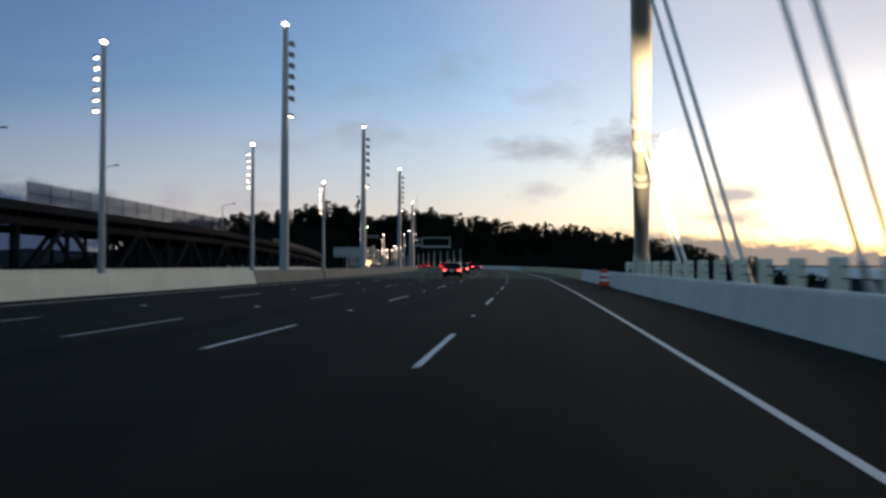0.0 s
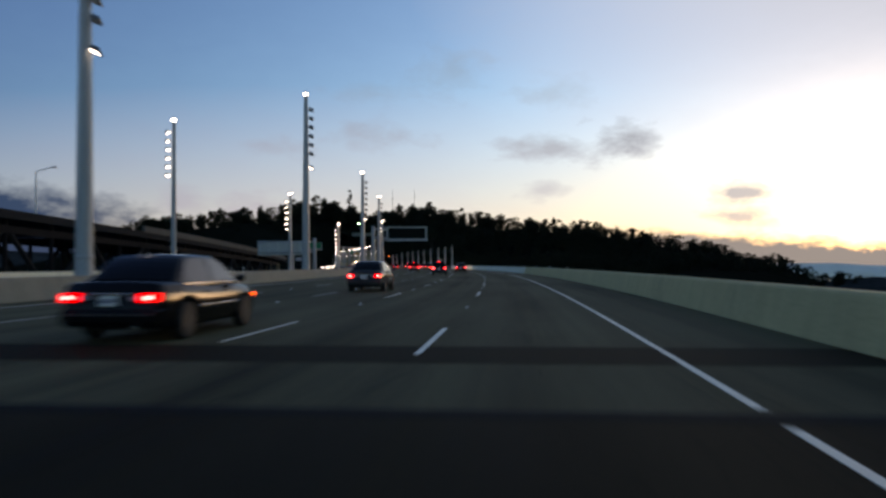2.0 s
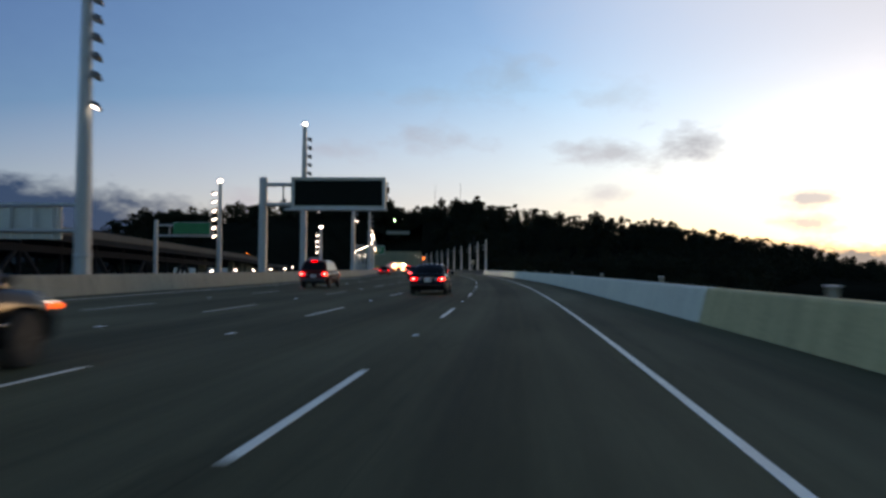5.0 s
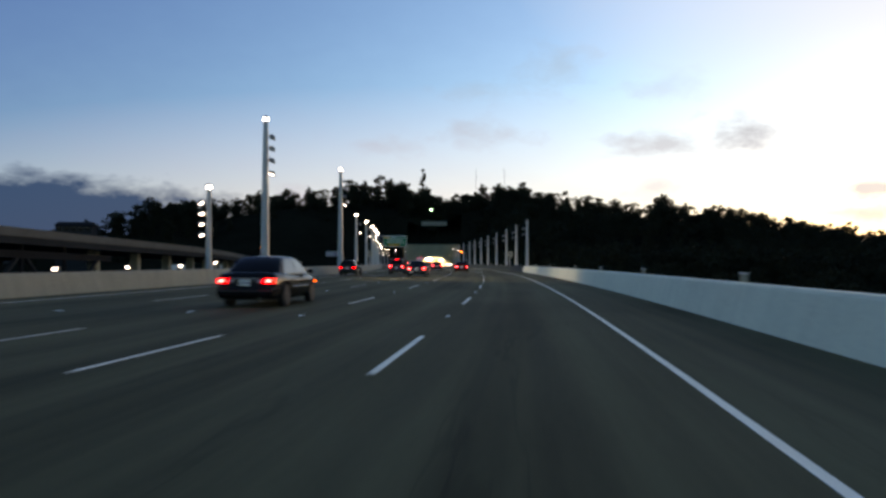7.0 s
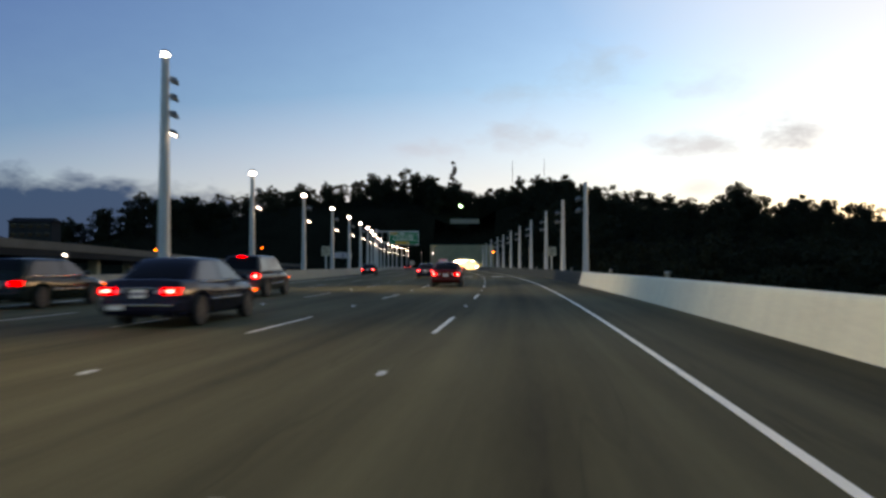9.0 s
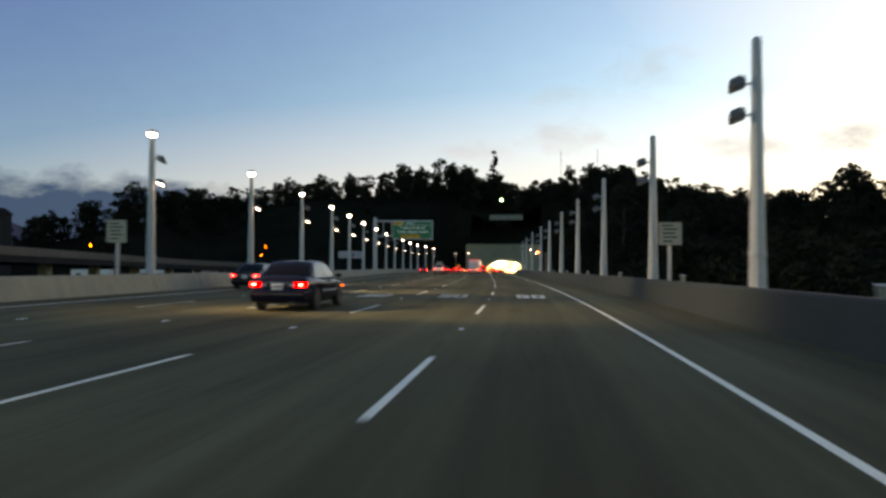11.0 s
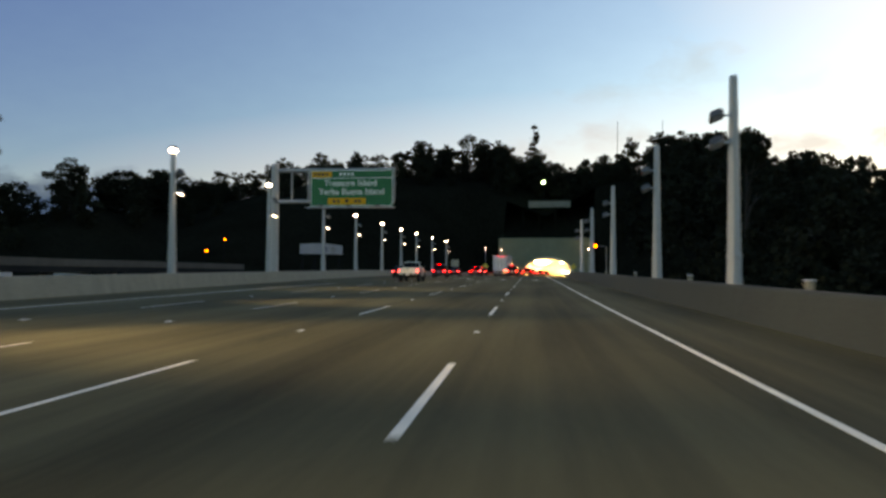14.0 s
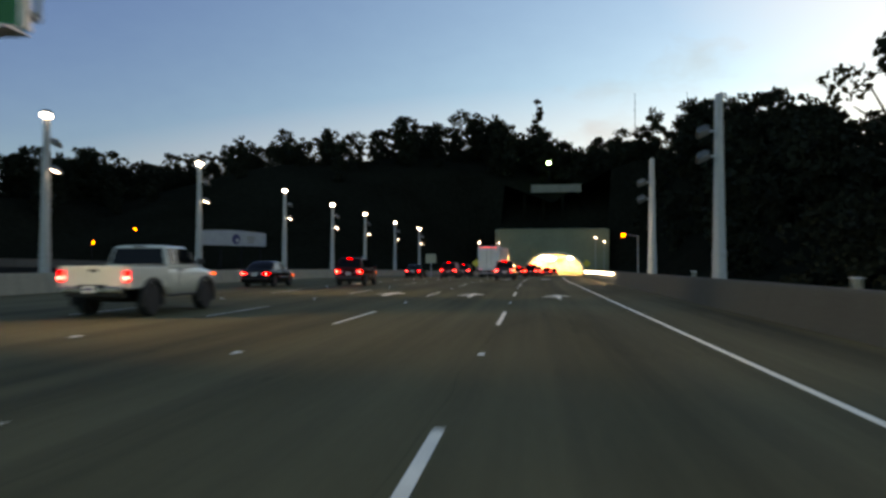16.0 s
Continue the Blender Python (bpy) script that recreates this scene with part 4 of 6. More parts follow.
def post_sign(name, s, d, z0, w, h, zc, material, label, category, rows=(), diamond=False, base=0.0):
    g = thing(name, on_road(s, d, base), label, category)
    part("post", rod((0, 0, 0), (0, 0, zc - base + h * 0.35), 0.09, 0.08, 10), "pole", g)
    part("foot", lathe([(0.22, 0), (0.22, 0.08), (0.13, 0.12)], 10), "steel", g)
    turn = Matrix.Rotation(radians(45), 4, "Y") if diamond else Matrix.Identity(4)
    pn = part("panel", box((w, 0.03, h), (0, 0, 0), 0.006), material, g, m=Matrix.Translation((0, -0.12, zc - base)) @ turn)
    for (x0, y0, bw, bh) in rows:
        part("bar", box((bw, 0.008, bh), (x0, -0.019, y0)), "ink", pn)
    return g


BARS = [(-0.12, 0.36, 0.5, 0.07), (0.0, 0.2, 0.62, 0.07), (-0.05, 0.02, 0.55, 0.07), (0.0, -0.16, 0.6, 0.07), (-0.1, -0.34, 0.42, 0.07),
        (0, 0.53, 1.08, 0.025), (0, -0.53, 1.08, 0.025), (-0.54, 0, 0.025, 1.08), (0.54, 0, 0.025, 1.08)]
post_sign("notice_sign", 341.4, 7.95, 0, 1.0, 1.0, 2.82, "sign_cream", "cream square notice sign with dark lines on a post", "road sign", BARS)
post_sign("notice_sign", 341.0, -17.6, 0, 0.95, 1.05, 2.87, "sign_cream", "cream square notice sign with dark lines on a post", "road sign", BARS[:5])
post_sign("warning_sign", 600.0, -18.3, 0, 1.3, 1.3, 2.7, "sign_yellow", "yellow diamond warning sign on a post", "road sign", diamond=True)
post_sign("warning_sign", 636.0, 5.5, 0, 1.5, 1.5, 3.0, "sign_yellow", "yellow diamond warning sign by the tunnel", "road sign", diamond=True)
post_sign("warning_sign", 640.0, -16.5, 0, 1.5, 1.5, 3.0, "sign_yellow", "yellow diamond warning sign by the tunnel", "road sign", diamond=True)
post_sign("white_board_sign", 558.0, -19.6, 0, 1.8, 1.5, 2.9, "sign_cream", "pale lit board sign beside the road", "road sign")

# billboard-like banner tank on the left land
bb = thing("site_banner", on_road(530, -42.0, -1.6, 64), "white banner with a round dark emblem on a steel frame", "banner")
bm = bmesh.new()
outline = [(-6.0, 5.75), (6.0, 5.75), (6.0, 7.6)] + [(6.0 - 12.0 * k / 10, 7.6 + 0.28 * math.sin(math.pi * k / 10)) for k in range(1, 10)] + [(-6.0, 7.6)]
front, back = [bm.verts.new((x, -0.06, z)) for x, z in outline], [bm.verts.new((x, 0.06, z)) for x, z in outline]
bm.faces.new(front)
bm.faces.new(back[::-1])
for k in range(len(outline)):
    bm.faces.new((front[k], back[k], back[(k + 1) % len(outline)], front[(k + 1) % len(outline)]))
part("banner", bm, "banner", bb)
part("emblem", lathe([(0.72, 0), (0.72, 0.02)], 20), "plate_ink", bb, "dark round emblem", m=Matrix.Translation((0.6, -0.085, 6.65)) @ Matrix.Rotation(radians(90), 4, "X"))
part("emblem_hole", lathe([(0.3, 0), (0.3, 0.03)], 14), "banner", bb, m=Matrix.Translation((0.8, -0.09, 6.5)) @ Matrix.Rotation(radians(90), 4, "X"))
for k in range(3):
    part("bar", box((1.6 - 0.25 * k, 0.02, 0.16), (3.2, -0.075, 7.0 - 0.35 * k)), "concrete_grey", bb)
for x in (-5.2, -1.8, 1.8, 5.2):
    part("leg", box((0.16, 0.16, 5.2), (x, 0.15, 2.6), 0.01), "dark_steel", bb)
    part("brace", rod((x, 0.2, 4.8), (x, 1.6, 0.2), 0.05, sides=6), "dark_steel", bb)

# ---------------- old bridge beside the road ----------------
OLD_S = [0, 68, 90, 132, 184, 223, 290, 314, 361, 409, 440, 470, 520]
OLD_Z = [7.3, 7.4, 7.2, 6.95, 5.8, 5.0, 3.75, 3.4, 2.75, 2.15, 1.6, 1.3, 1.1]
OLD_END = 520


def old_z(s):
    return float(np.interp(s, OLD_S, OLD_Z))


def old_d(s):
    return -47.0 - 7 * smooth_step(s, 330, 440)


old = tagged(new("old_bridge"), "old dark steel truss bridge with a pale concrete deck edge", "bridge")
old.matrix_basis = Matrix.Identity(4)
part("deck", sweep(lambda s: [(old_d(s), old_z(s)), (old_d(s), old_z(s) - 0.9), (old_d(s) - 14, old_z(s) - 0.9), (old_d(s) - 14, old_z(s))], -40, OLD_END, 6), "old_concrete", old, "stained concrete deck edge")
part("parapet", sweep(lambda s: [(old_d(s) + 0.1, old_z(s) + 0.75), (old_d(s) + 0.1, old_z(s) - 0.15), (old_d(s) - 0.2, old_z(s) - 0.15), (old_d(s) - 0.2, old_z(s) + 0.75)], 168, OLD_END, 6), "old_parapet", old, "pale concrete parapet")
for k, (dz, r) in enumerate(((-1.5, 0.45), (-8.5, 0.45))):
    for off in (-1.0, -13.0):
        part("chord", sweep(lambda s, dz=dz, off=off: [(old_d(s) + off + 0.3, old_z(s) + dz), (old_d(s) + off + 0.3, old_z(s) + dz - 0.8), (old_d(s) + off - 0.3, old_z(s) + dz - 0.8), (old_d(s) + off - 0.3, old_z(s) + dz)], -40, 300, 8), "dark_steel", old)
s = -36.0
flip = True
while s < 292:
    a, b = s, s + 9.0
    for off in (-1.0, -13.0):
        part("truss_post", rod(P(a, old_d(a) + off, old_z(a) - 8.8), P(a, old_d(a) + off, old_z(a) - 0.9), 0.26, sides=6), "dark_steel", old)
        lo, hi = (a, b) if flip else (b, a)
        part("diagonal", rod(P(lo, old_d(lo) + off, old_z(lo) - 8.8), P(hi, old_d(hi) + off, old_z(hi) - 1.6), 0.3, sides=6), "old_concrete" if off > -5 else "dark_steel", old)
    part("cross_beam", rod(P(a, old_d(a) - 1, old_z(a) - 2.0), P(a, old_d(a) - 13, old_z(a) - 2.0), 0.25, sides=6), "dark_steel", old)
    flip = not flip
    s += 9.0
s = 300.0
while s < OLD_END:
    part("column", box((1.2, 1.2, old_z(s) + 8), (0, 0, -4.5), 0.1), "concrete_grey", old, m=Matrix.Translation(P(s, old_d(s) - 3, old_z(s) / 2)) @ Matrix.Rotation(heading(s), 4, "Z"))
    s += 14.0
s = 72.0
while s < 132:
    q = s + 4.0
    part("fence_post", rod(P(s, old_d(s), old_z(s) - 0.1), P(s, old_d(s), old_z(s) + 2.05), 0.04, sides=6), "dark_steel", old)
    part("netting", loft([[P(v, old_d(v) - 0.06, old_z(v) + 0.05), P(v, old_d(v) - 0.06, old_z(v) + 1.95), P(v, old_d(v) - 0.09, old_z(v) + 1.95), P(v, old_d(v) - 0.09, old_z(v) + 0.05)] for v in (s + 0.03, q - 0.03)]), "netting", old, "blue-grey debris netting")
    for dz in (0.85, 2.0):
        part("fence_rail", rod(P(s, old_d(s), old_z(s) + dz), P(q, old_d(q), old_z(q) + dz), 0.025, sides=5), "dark_steel", old)
    s = q
for s, h in ((74, 7.2), (98, 6.5), (150, 6.0)):
    ol = thing("old_street_lamp", on_road(s, old_d(s) - 6, old_z(s)), "thin grey street lamp with a curved arm on the old bridge", "street lamp", "street lamps on the old bridge")
    part("pole", rod((0, 0, 0), (0, 0, h), 0.12, 0.08, 8), "steel", ol)
    part("arm", rod((0, 0, h), (2.0, 0, h + 0.5), 0.06, 0.05, 8), "steel", ol)
    part("head", box((0.7, 0.3, 0.16), (2.2, 0, h + 0.5), 0.05), "fixture", ol)

# low work lights on the other roadway and the land
for s, d, z in ((252.7, -30, 0.75), (264, -30, 0.8), (276, -30, 0.9), (233, -30, 0.7), (243, -30, 0.7), (307.3, -30, 2.0), (290, -31, 1.2)):
    base = float(-3.3)
    wl = thing("work_light", on_road(s, d, base), "small bright work light on a stand", "work light", "work lights beside the roadway")
    part("stand", rod((0, 0, 0), (0, 0, z - base), 0.05, 0.04, 8), "steel", wl)
    hd = part("head", box((0.5, 0.22, 0.34), (0, 0, z - base), 0.03), "fixture", wl)
    part("lens", box((0.30, 0.02, 0.14), (0, -0.125, z - base), 0.004), "lamp_mid", hd)
    if abs(s - 276) < 1 or abs(s - 290) < 1:
        part("leg", rod((0.35, 0, 0), (0, 0, 0.9), 0.03, sides=6), "steel", wl)
for x, y, z in ((-218, 529, 8.4), (-250, 556, 10.1), (-173, 413, 5.2), (-204, 508, 4.9)):
    base = float(land(x, y)[0][0]) - 0.2
    z -= base + 3
    sl = thing("sodium_lamp", Matrix.Translation((x, y, base)), "orange sodium street lamp on a pole", "street lamp", "orange lamps on the land")
    part("pole", rod((0, 0, 0), (0, 0, z + 3), 0.09, 0.06, 8), "dark_steel", sl)
    part("lamp", lathe([(0.14, -0.15), (0.22, 0), (0.12, 0.15)], 10), "lamp_sodium", sl, m=Matrix.Translation((0.3, 0, z + 3)))
sl = thing("sodium_lamp", on_road(566, 15.0, -1.6), "orange sodium street lamp beside the tunnel approach", "street lamp", "orange lamps on the land")
part("pole", rod((0, 0, 0), (0, 0, 8.6), 0.11, 0.07, 8), "steel", sl)
part("arm", rod((0, 0, 8.5), (-2.4, 0, 8.9), 0.05, 0.04, 8), "steel", sl)
part("lamp", lathe([(0.2, -0.18), (0.34, 0), (0.16, 0.18)], 12), "lamp_sodium", sl, m=Matrix.Translation((-2.5, 0, 8.75)))

# site cabins and vans on the land to the left
for k, (s, d, w, dl, h, label) in enumerate(((480, -92, 9, 2.6, 2.6, "pale site cabin on the land"), (486, -80, 8, 2.6, 2.7, "pale site cabin on the land"), (492, -70, 6, 2.4, 2.5, "white site cabin with a flat roof"))):
    c = thing("site_cabin", on_road(s, d, -2.6, 12 * k), label, "cabin", "site cabins")
    part("body", box((w, dl, h), (0, 0, h / 2 + 0.3), 0.05), "trailer", c)
    part("roof", box((w + 0.2, dl + 0.2, 0.12), (0, 0, h + 0.36), 0.03), "concrete_grey", c)
    for x in (-w * 0.3, w * 0.15):
        part("window", box((1.2, 0.05, 0.8), (x, -dl / 2 - 0.01, h * 0.62), 0.01), "glass", c)
    part("door", box((0.9, 0.05, 1.95), (w * 0.36, -dl / 2 - 0.01, 1.3), 0.01), "steel", c)

# ---------------- tunnel ----------------
AW, AS, AC, AX = 8.2, 1.2, 6.0, 0.8


def arch(w, spring, crown, x0, n=18):
    return [(x0 + w * math.cos(math.pi * k / n), spring + (crown - spring) * math.sin(math.pi * k / n)) for k in range(n + 1)]


portal = tagged(new("tunnel_portal"), "pale concrete tunnel portal with a brightly lit arch", "tunnel", kind="structure")
portal.matrix_basis = PORTAL
bm = None
ring = [(AX + AW, -1.5)] + arch(AW, AS, AC, AX) + [(AX - AW, -1.5)]
for (xa, za), (xb, zb) in zip(ring[1:-1], ring[2:-1]):
    bm = loft([[(xa, 0, za), (xa, 2, za), (xa, 2, 13.1), (xa, 0, 13.1)], [(xb, 0, zb), (xb, 2, zb), (xb, 2, 13.1), (xb, 0, 13.1)]], bm=bm)
for xa, xb in ((AX + AW, 16.1), (-16.1, AX - AW)):
    box((xb - xa, 2.0, 14.6), ((xa + xb) / 2, 1.0, 5.8), 0.0, bm)
part("wall", bm, "portal", portal, "pale greenish concrete wall")
part("cornice", box((32.8, 2.5, 0.6), (0, 0.95, 13.35), 0.08), "portal", portal)
for x in (-16.4, 16.4):
    part("pilaster", box((1.2, 2.6, 14.9), (x, 0.95, 5.95), 0.08), "portal", portal)
rim_in, rim_out = arch(AW + 0.02, AS, AC + 0.02, AX), arch(AW + 0.75, AS, AC + 0.75, AX)
part("arch_rim", loft([[(xi, -0.18, zi), (xo, -0.18, zo), (xo, 0.02, zo), (xi, 0.02, zi)] for (xi, zi), (xo, zo) in zip(rim_in, rim_out)]), "concrete_white", portal, "pale arch moulding")
tube = [(AX + AW, -1.0)] + arch(AW, AS, AC, AX) + [(AX - AW, -1.0)]
tube_o = [(AX + AW + 0.6, -1.0)] + arch(AW + 0.6, AS, AC + 0.6, AX) + [(AX - AW - 0.6, -1.0)]
part("lining", loft([[(x, y, z) for x, z in tube] + [(x, y, z) for x, z in tube_o[::-1]] for y in (2.02, 40, 90)]), "tile", portal, "pale tiled lining")
part("end_wall", box((22, 0.5, 9), (AX, 90.3, 3), 0), "tile", portal)
part("tunnel_road", box((17, 88, 0.4), (AX, 46.2, -0.22), 0), "asphalt", portal)
for k in range(14):
    for x in (-4.5, 4.5):
        part("tunnel_lamp", box((0.5, 2.6, 0.12), (AX + x, 5 + 6.0 * k, AS + (AC - AS) * math.sqrt(1 - (x / AW) ** 2) - 0.25), 0.03), "lamp_tunnel", portal, "lit tunnel lamp")
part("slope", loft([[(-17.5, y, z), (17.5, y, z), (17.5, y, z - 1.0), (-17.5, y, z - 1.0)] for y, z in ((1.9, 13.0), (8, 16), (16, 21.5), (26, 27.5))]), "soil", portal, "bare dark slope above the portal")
part("upper_parapet", box((15.6, 0.4, 2.4), (0.9, 9.0, 26.7), 0.05), "concrete_grey", portal, "pale parapet of a road on the slope above")
for x in (-9, -3, 3):
    part("upper_pier", box((0.8, 0.8, 10.0), (x, 9.6, 19.8), 0.05), "soil", portal)
for x, z in ((-21.5, 9.5), (-15.6, 9.3), (13.0, 10.9), (15.5, 9.4)):
    tl = thing("portal_lamp", PORTAL @ Matrix.Translation((x, -3.5, -1.5)), "small white lamp on a thin pole before the tunnel", "street lamp", "lamps before the tunnel")
    part("pole", rod((0, 0, 0), (0, 0, z + 1.5), 0.09, 0.06, 8), "steel", tl)
    part("lamp", lathe([(0.14, -0.12), (0.2, 0), (0.12, 0.14)], 10), "lamp_white", tl, m=Matrix.Translation((0, -0.1, z + 1.5)))
hz0 = float(land(-171.5, 650.3)[0][0]) - 0.3
hl = thing("hill_lamp", Matrix.Translation((-171.5, 650.3, hz0)), "greenish white floodlight on a pole on the hill", "street lamp")
part("pole", rod((0, 0, 0), (0, 0, 33.6 - hz0), 0.16, 0.1, 8), "dark_steel", hl)
part("lamp", lathe([(0.4, -0.4), (0.7, 0), (0.4, 0.4)], 12), "lamp_green", hl, m=Matrix.Translation((0, -0.3, 33.6 - hz0)))
for x, y, h in ((-156, 700, 64), (-140, 715, 66)):
    ms = thing("radio_mast", Matrix.Translation((x, y, 20)), "thin radio mast on the hilltop", "mast", "radio masts")
    part("shaft", rod((0, 0, 0), (0, 0, h - 20), 0.22, 0.1, 6), "dark_steel", ms)
    part("crossarm", rod((-0.8, 0, h - 26), (0.8, 0, h - 26), 0.06, sides=6), "dark_steel", ms)

# a block of houses on the slope to the left
hx, hy = -246.0, 441.0
hz = float(land(hx, hy)[0][0])
hs_ = thing("hillside_house", Matrix.Translation((hx, hy, hz - 0.3)) @ Matrix.Rotation(radians(30), 4, "Z"), "dark two-tone hillside house with pale windows", "house")
HT = 15.5 - hz
part("wall", box((13, 9, HT), (0, 0, HT / 2), 0.05), "old_concrete", hs_)
part("roof", loft([[(-7, -5, HT), (7, -5, HT), (7, 5, HT), (-7, 5, HT)], [(-6.2, -1, HT + 1.5), (6.2, -1, HT + 1.5), (6.2, 1, HT + 1.5), (-6.2, 1, HT + 1.5)]]), "dark_steel", hs_)
for k in range(5):
    for j in range(2):
        wn = part("window", box((1.4, 0.08, 1.2), (-5 + 2.5 * k, -4.53, HT - 1.4 - 2.8 * j), 0.01), "dark_glass", hs_)
        part("frame", box((1.6, 0.05, 0.1), (-5 + 2.5 * k, -4.54, HT - 0.74 - 2.8 * j), 0.01), "concrete_grey", wn)

# ---------------- vehicles ----------------
# local axes: y ahead, x to the right, the middle of the car at the origin on the road


def wheel(parent, x, y, r, w, side):
    wh = part("wheel", lathe([(r * 0.62, -w / 2), (r * 0.93, -w / 2), (r, -w * 0.32), (r, w * 0.32), (r * 0.93, w / 2), (r * 0.62, w / 2)], 22), "rubber", parent, "black tyre",
              smooth=False, m=Matrix.Translation((x, y, r)) @ Matrix.Rotation(radians(90 * side), 4, "Y"))
    part("rim", lathe([(r * 0.63, w * 0.40), (r * 0.60, w * 0.47), (r * 0.5, w * 0.36), (r * 0.2, w * 0.40), (r * 0.16, w * 0.46)], 16), "rim", wh, "metal rim")
    for k in range(5):
        part("spoke", box((r * 0.11, r * 0.5, 0.03), (0, r * 0.36, w * 0.43), 0.008), "rim", wh, m=Matrix.Rotation(2 * math.pi * k / 5, 4, "Z"))
    return wh


def body_shell(stations, half, arches, lowest):
    """A car body lofted from stations (y, top, width factor), with wheel arches cut into its lower edge."""
    ys = np.unique(np.round(np.concatenate([np.linspace(stations[0][0], stations[-1][0], 40)] + [np.linspace(c - r, c + r, 13) for c, r in arches] +
                                           [np.array([c - r - 0.01, c + r + 0.01]) for c, r in arches]), 3))
    sy, st, sw = zip(*stations)
    rings = []
    for y in ys:
        top, w = float(np.interp(y, sy, st)), half * float(np.interp(y, sy, sw))
        low = lowest + 0.10 * max(0.0, 1 - (y - stations[0][0]) / 0.35) + 0.08 * max(0.0, 1 - (stations[-1][0] - y) / 0.4)
        arch_z = low
        for c, r in arches:
            if abs(y - c) < r:
                arch_z = max(arch_z, 0.31 + math.sqrt(r * r - (y - c) ** 2))
        mid = max(low + (top - low) * 0.55, arch_z + 0.02)
        crease = max(low + (top - low) * 0.72, mid + 0.01)
        shoulder = max(top - 0.07, crease + 0.01)
        side = [(w * 0.66, low), (w * 0.68, arch_z), (w * 0.965, arch_z), (w, mid), (w * 0.992, crease), (w * 0.955, shoulder), (w * 0.88, top), (w * 0.45, top + 0.025)]
        rings.append([(x, y, z) for x, z in side] + [(-x, y, z) for x, z in side[::-1]])
    return loft(rings)


class Cabin:
    """The upper body: y of the rear glass foot, roof back, roof front and windscreen foot, with belt and roof heights and half widths."""

    def __init__(self, y0, y1, y2, y3, belt, top, wl, wr):
        self.y, self.belt, self.top, self.wl, self.wr = (y0, y1, y2, y3), belt, top, wl, wr

    def height(self, y):
        y0, y1, y2, y3 = self.y
        rise = self.top - self.belt
        if y < y1:
            k = max((y - y0) / (y1 - y0), 0.0)
            return self.belt + rise * (1 - (1 - k) ** 1.45) * 0.97
        if y > y2:
            k = max((y3 - y) / (y3 - y2), 0.0)
            return self.belt + rise * (1 - (1 - k) ** 1.35) * 0.97
        k = (y - y1) / (y2 - y1)
        return self.belt + rise * (0.97 + 0.12 * k * (1 - k))

    def edge(self, y):
        """Half width of the roof edge at y."""
        taper = 1 - 0.07 * abs((y - (self.y[1] + self.y[2]) / 2) / (self.y[3] - self.y[0]))
        k = (self.height(y) - self.belt) / (self.top - self.belt)
        return (self.wl + (self.wr - self.wl) * k) * taper, self.wl * taper

    def shell(self):
        ys = np.concatenate([np.linspace(self.y[0], self.y[1], 9), np.linspace(self.y[1], self.y[2], 6)[1:], np.linspace(self.y[2], self.y[3], 9)[1:]])
        rings = []
        for y in ys:
            h, (e, b) = self.height(y), self.edge(y)
            drop = 0.05 * min((h - self.belt) / 0.2, 1.0)
            half = [(b, self.belt - 0.08), (b, self.belt), (e, h - drop), (e * 0.93, h - drop * 0.25), (e * 0.5, h + 0.012), (0, h + 0.02)]
            rings.append([(x, y, z) for x, z in half] + [(-x, y, z) for x, z in half[-2::-1]])
        return loft(rings)

    def side_pane(self, sd, ya, yb, cut_a=0.0, cut_b=0.0, low=0.1, high=0.86):
        """A side window between two y, its top corners drawn in by cut_a and cut_b."""
        rows = []
        for out in (0.012, -0.02):
            for v in np.linspace(low, high, 4):
                row = []
                for u in np.linspace(0, 1, 6):
                    f = (v - low) / (high - low)
                    y = (ya + cut_a * f) * (1 - u) + (yb - cut_b * f) * u
                    h, (e, b) = self.height(y), self.edge(y)
                    z = min(self.belt + (self.top - self.belt) * v, h - 0.06)
                    k = (z - self.belt) / (self.top - self.belt)
                    full = self.wl + (self.wr - self.wl) * k
                    row.append((sd * (full * (b / self.wl) + out), y, z))
                rows.append(row)
        return self.slab(rows, 4, 6)

    def top_pane(self, ya, yb, wide=0.86):
        """A front or rear window that follows the slope between two y."""
        rows = []
        for out in (0.014, -0.03):
            for y in np.linspace(ya, yb, 6):
                h, (e, b) = self.height(y), self.edge(y)
                drop = 0.05 * min((h - self.belt) / 0.2, 1.0)
                rows.append([(e * wide * u, y + (out * 0.6 if ya > 0 else -out * 0.6), h + out + 0.012 * (1 - u * u) - drop * 0.25 * u * u) for u in np.linspace(-1, 1, 6)])
        return self.slab(rows, 6, 6)

    @staticmethod
    def slab(rows, nr, nc):
        bm = bmesh.new()
        v = [[bm.verts.new(p) for p in row] for row in rows]
        for base in (0, nr):
            for i in range(nr - 1):
                for j in range(nc - 1):
                    bm.faces.new((v[base + i][j], v[base + i][j + 1], v[base + i + 1][j + 1], v[base + i + 1][j]))
        for i in range(nr - 1):
            for j in (0, nc - 1):
                bm.faces.new((v[i][j], v[i + 1][j], v[nr + i + 1][j], v[nr + i][j]))
        for j in range(nc - 1):
            for i in (0, nr - 1):
                bm.faces.new((v[i][j], v[i][j + 1], v[nr + i][j + 1], v[nr + i][j]))
        return bm


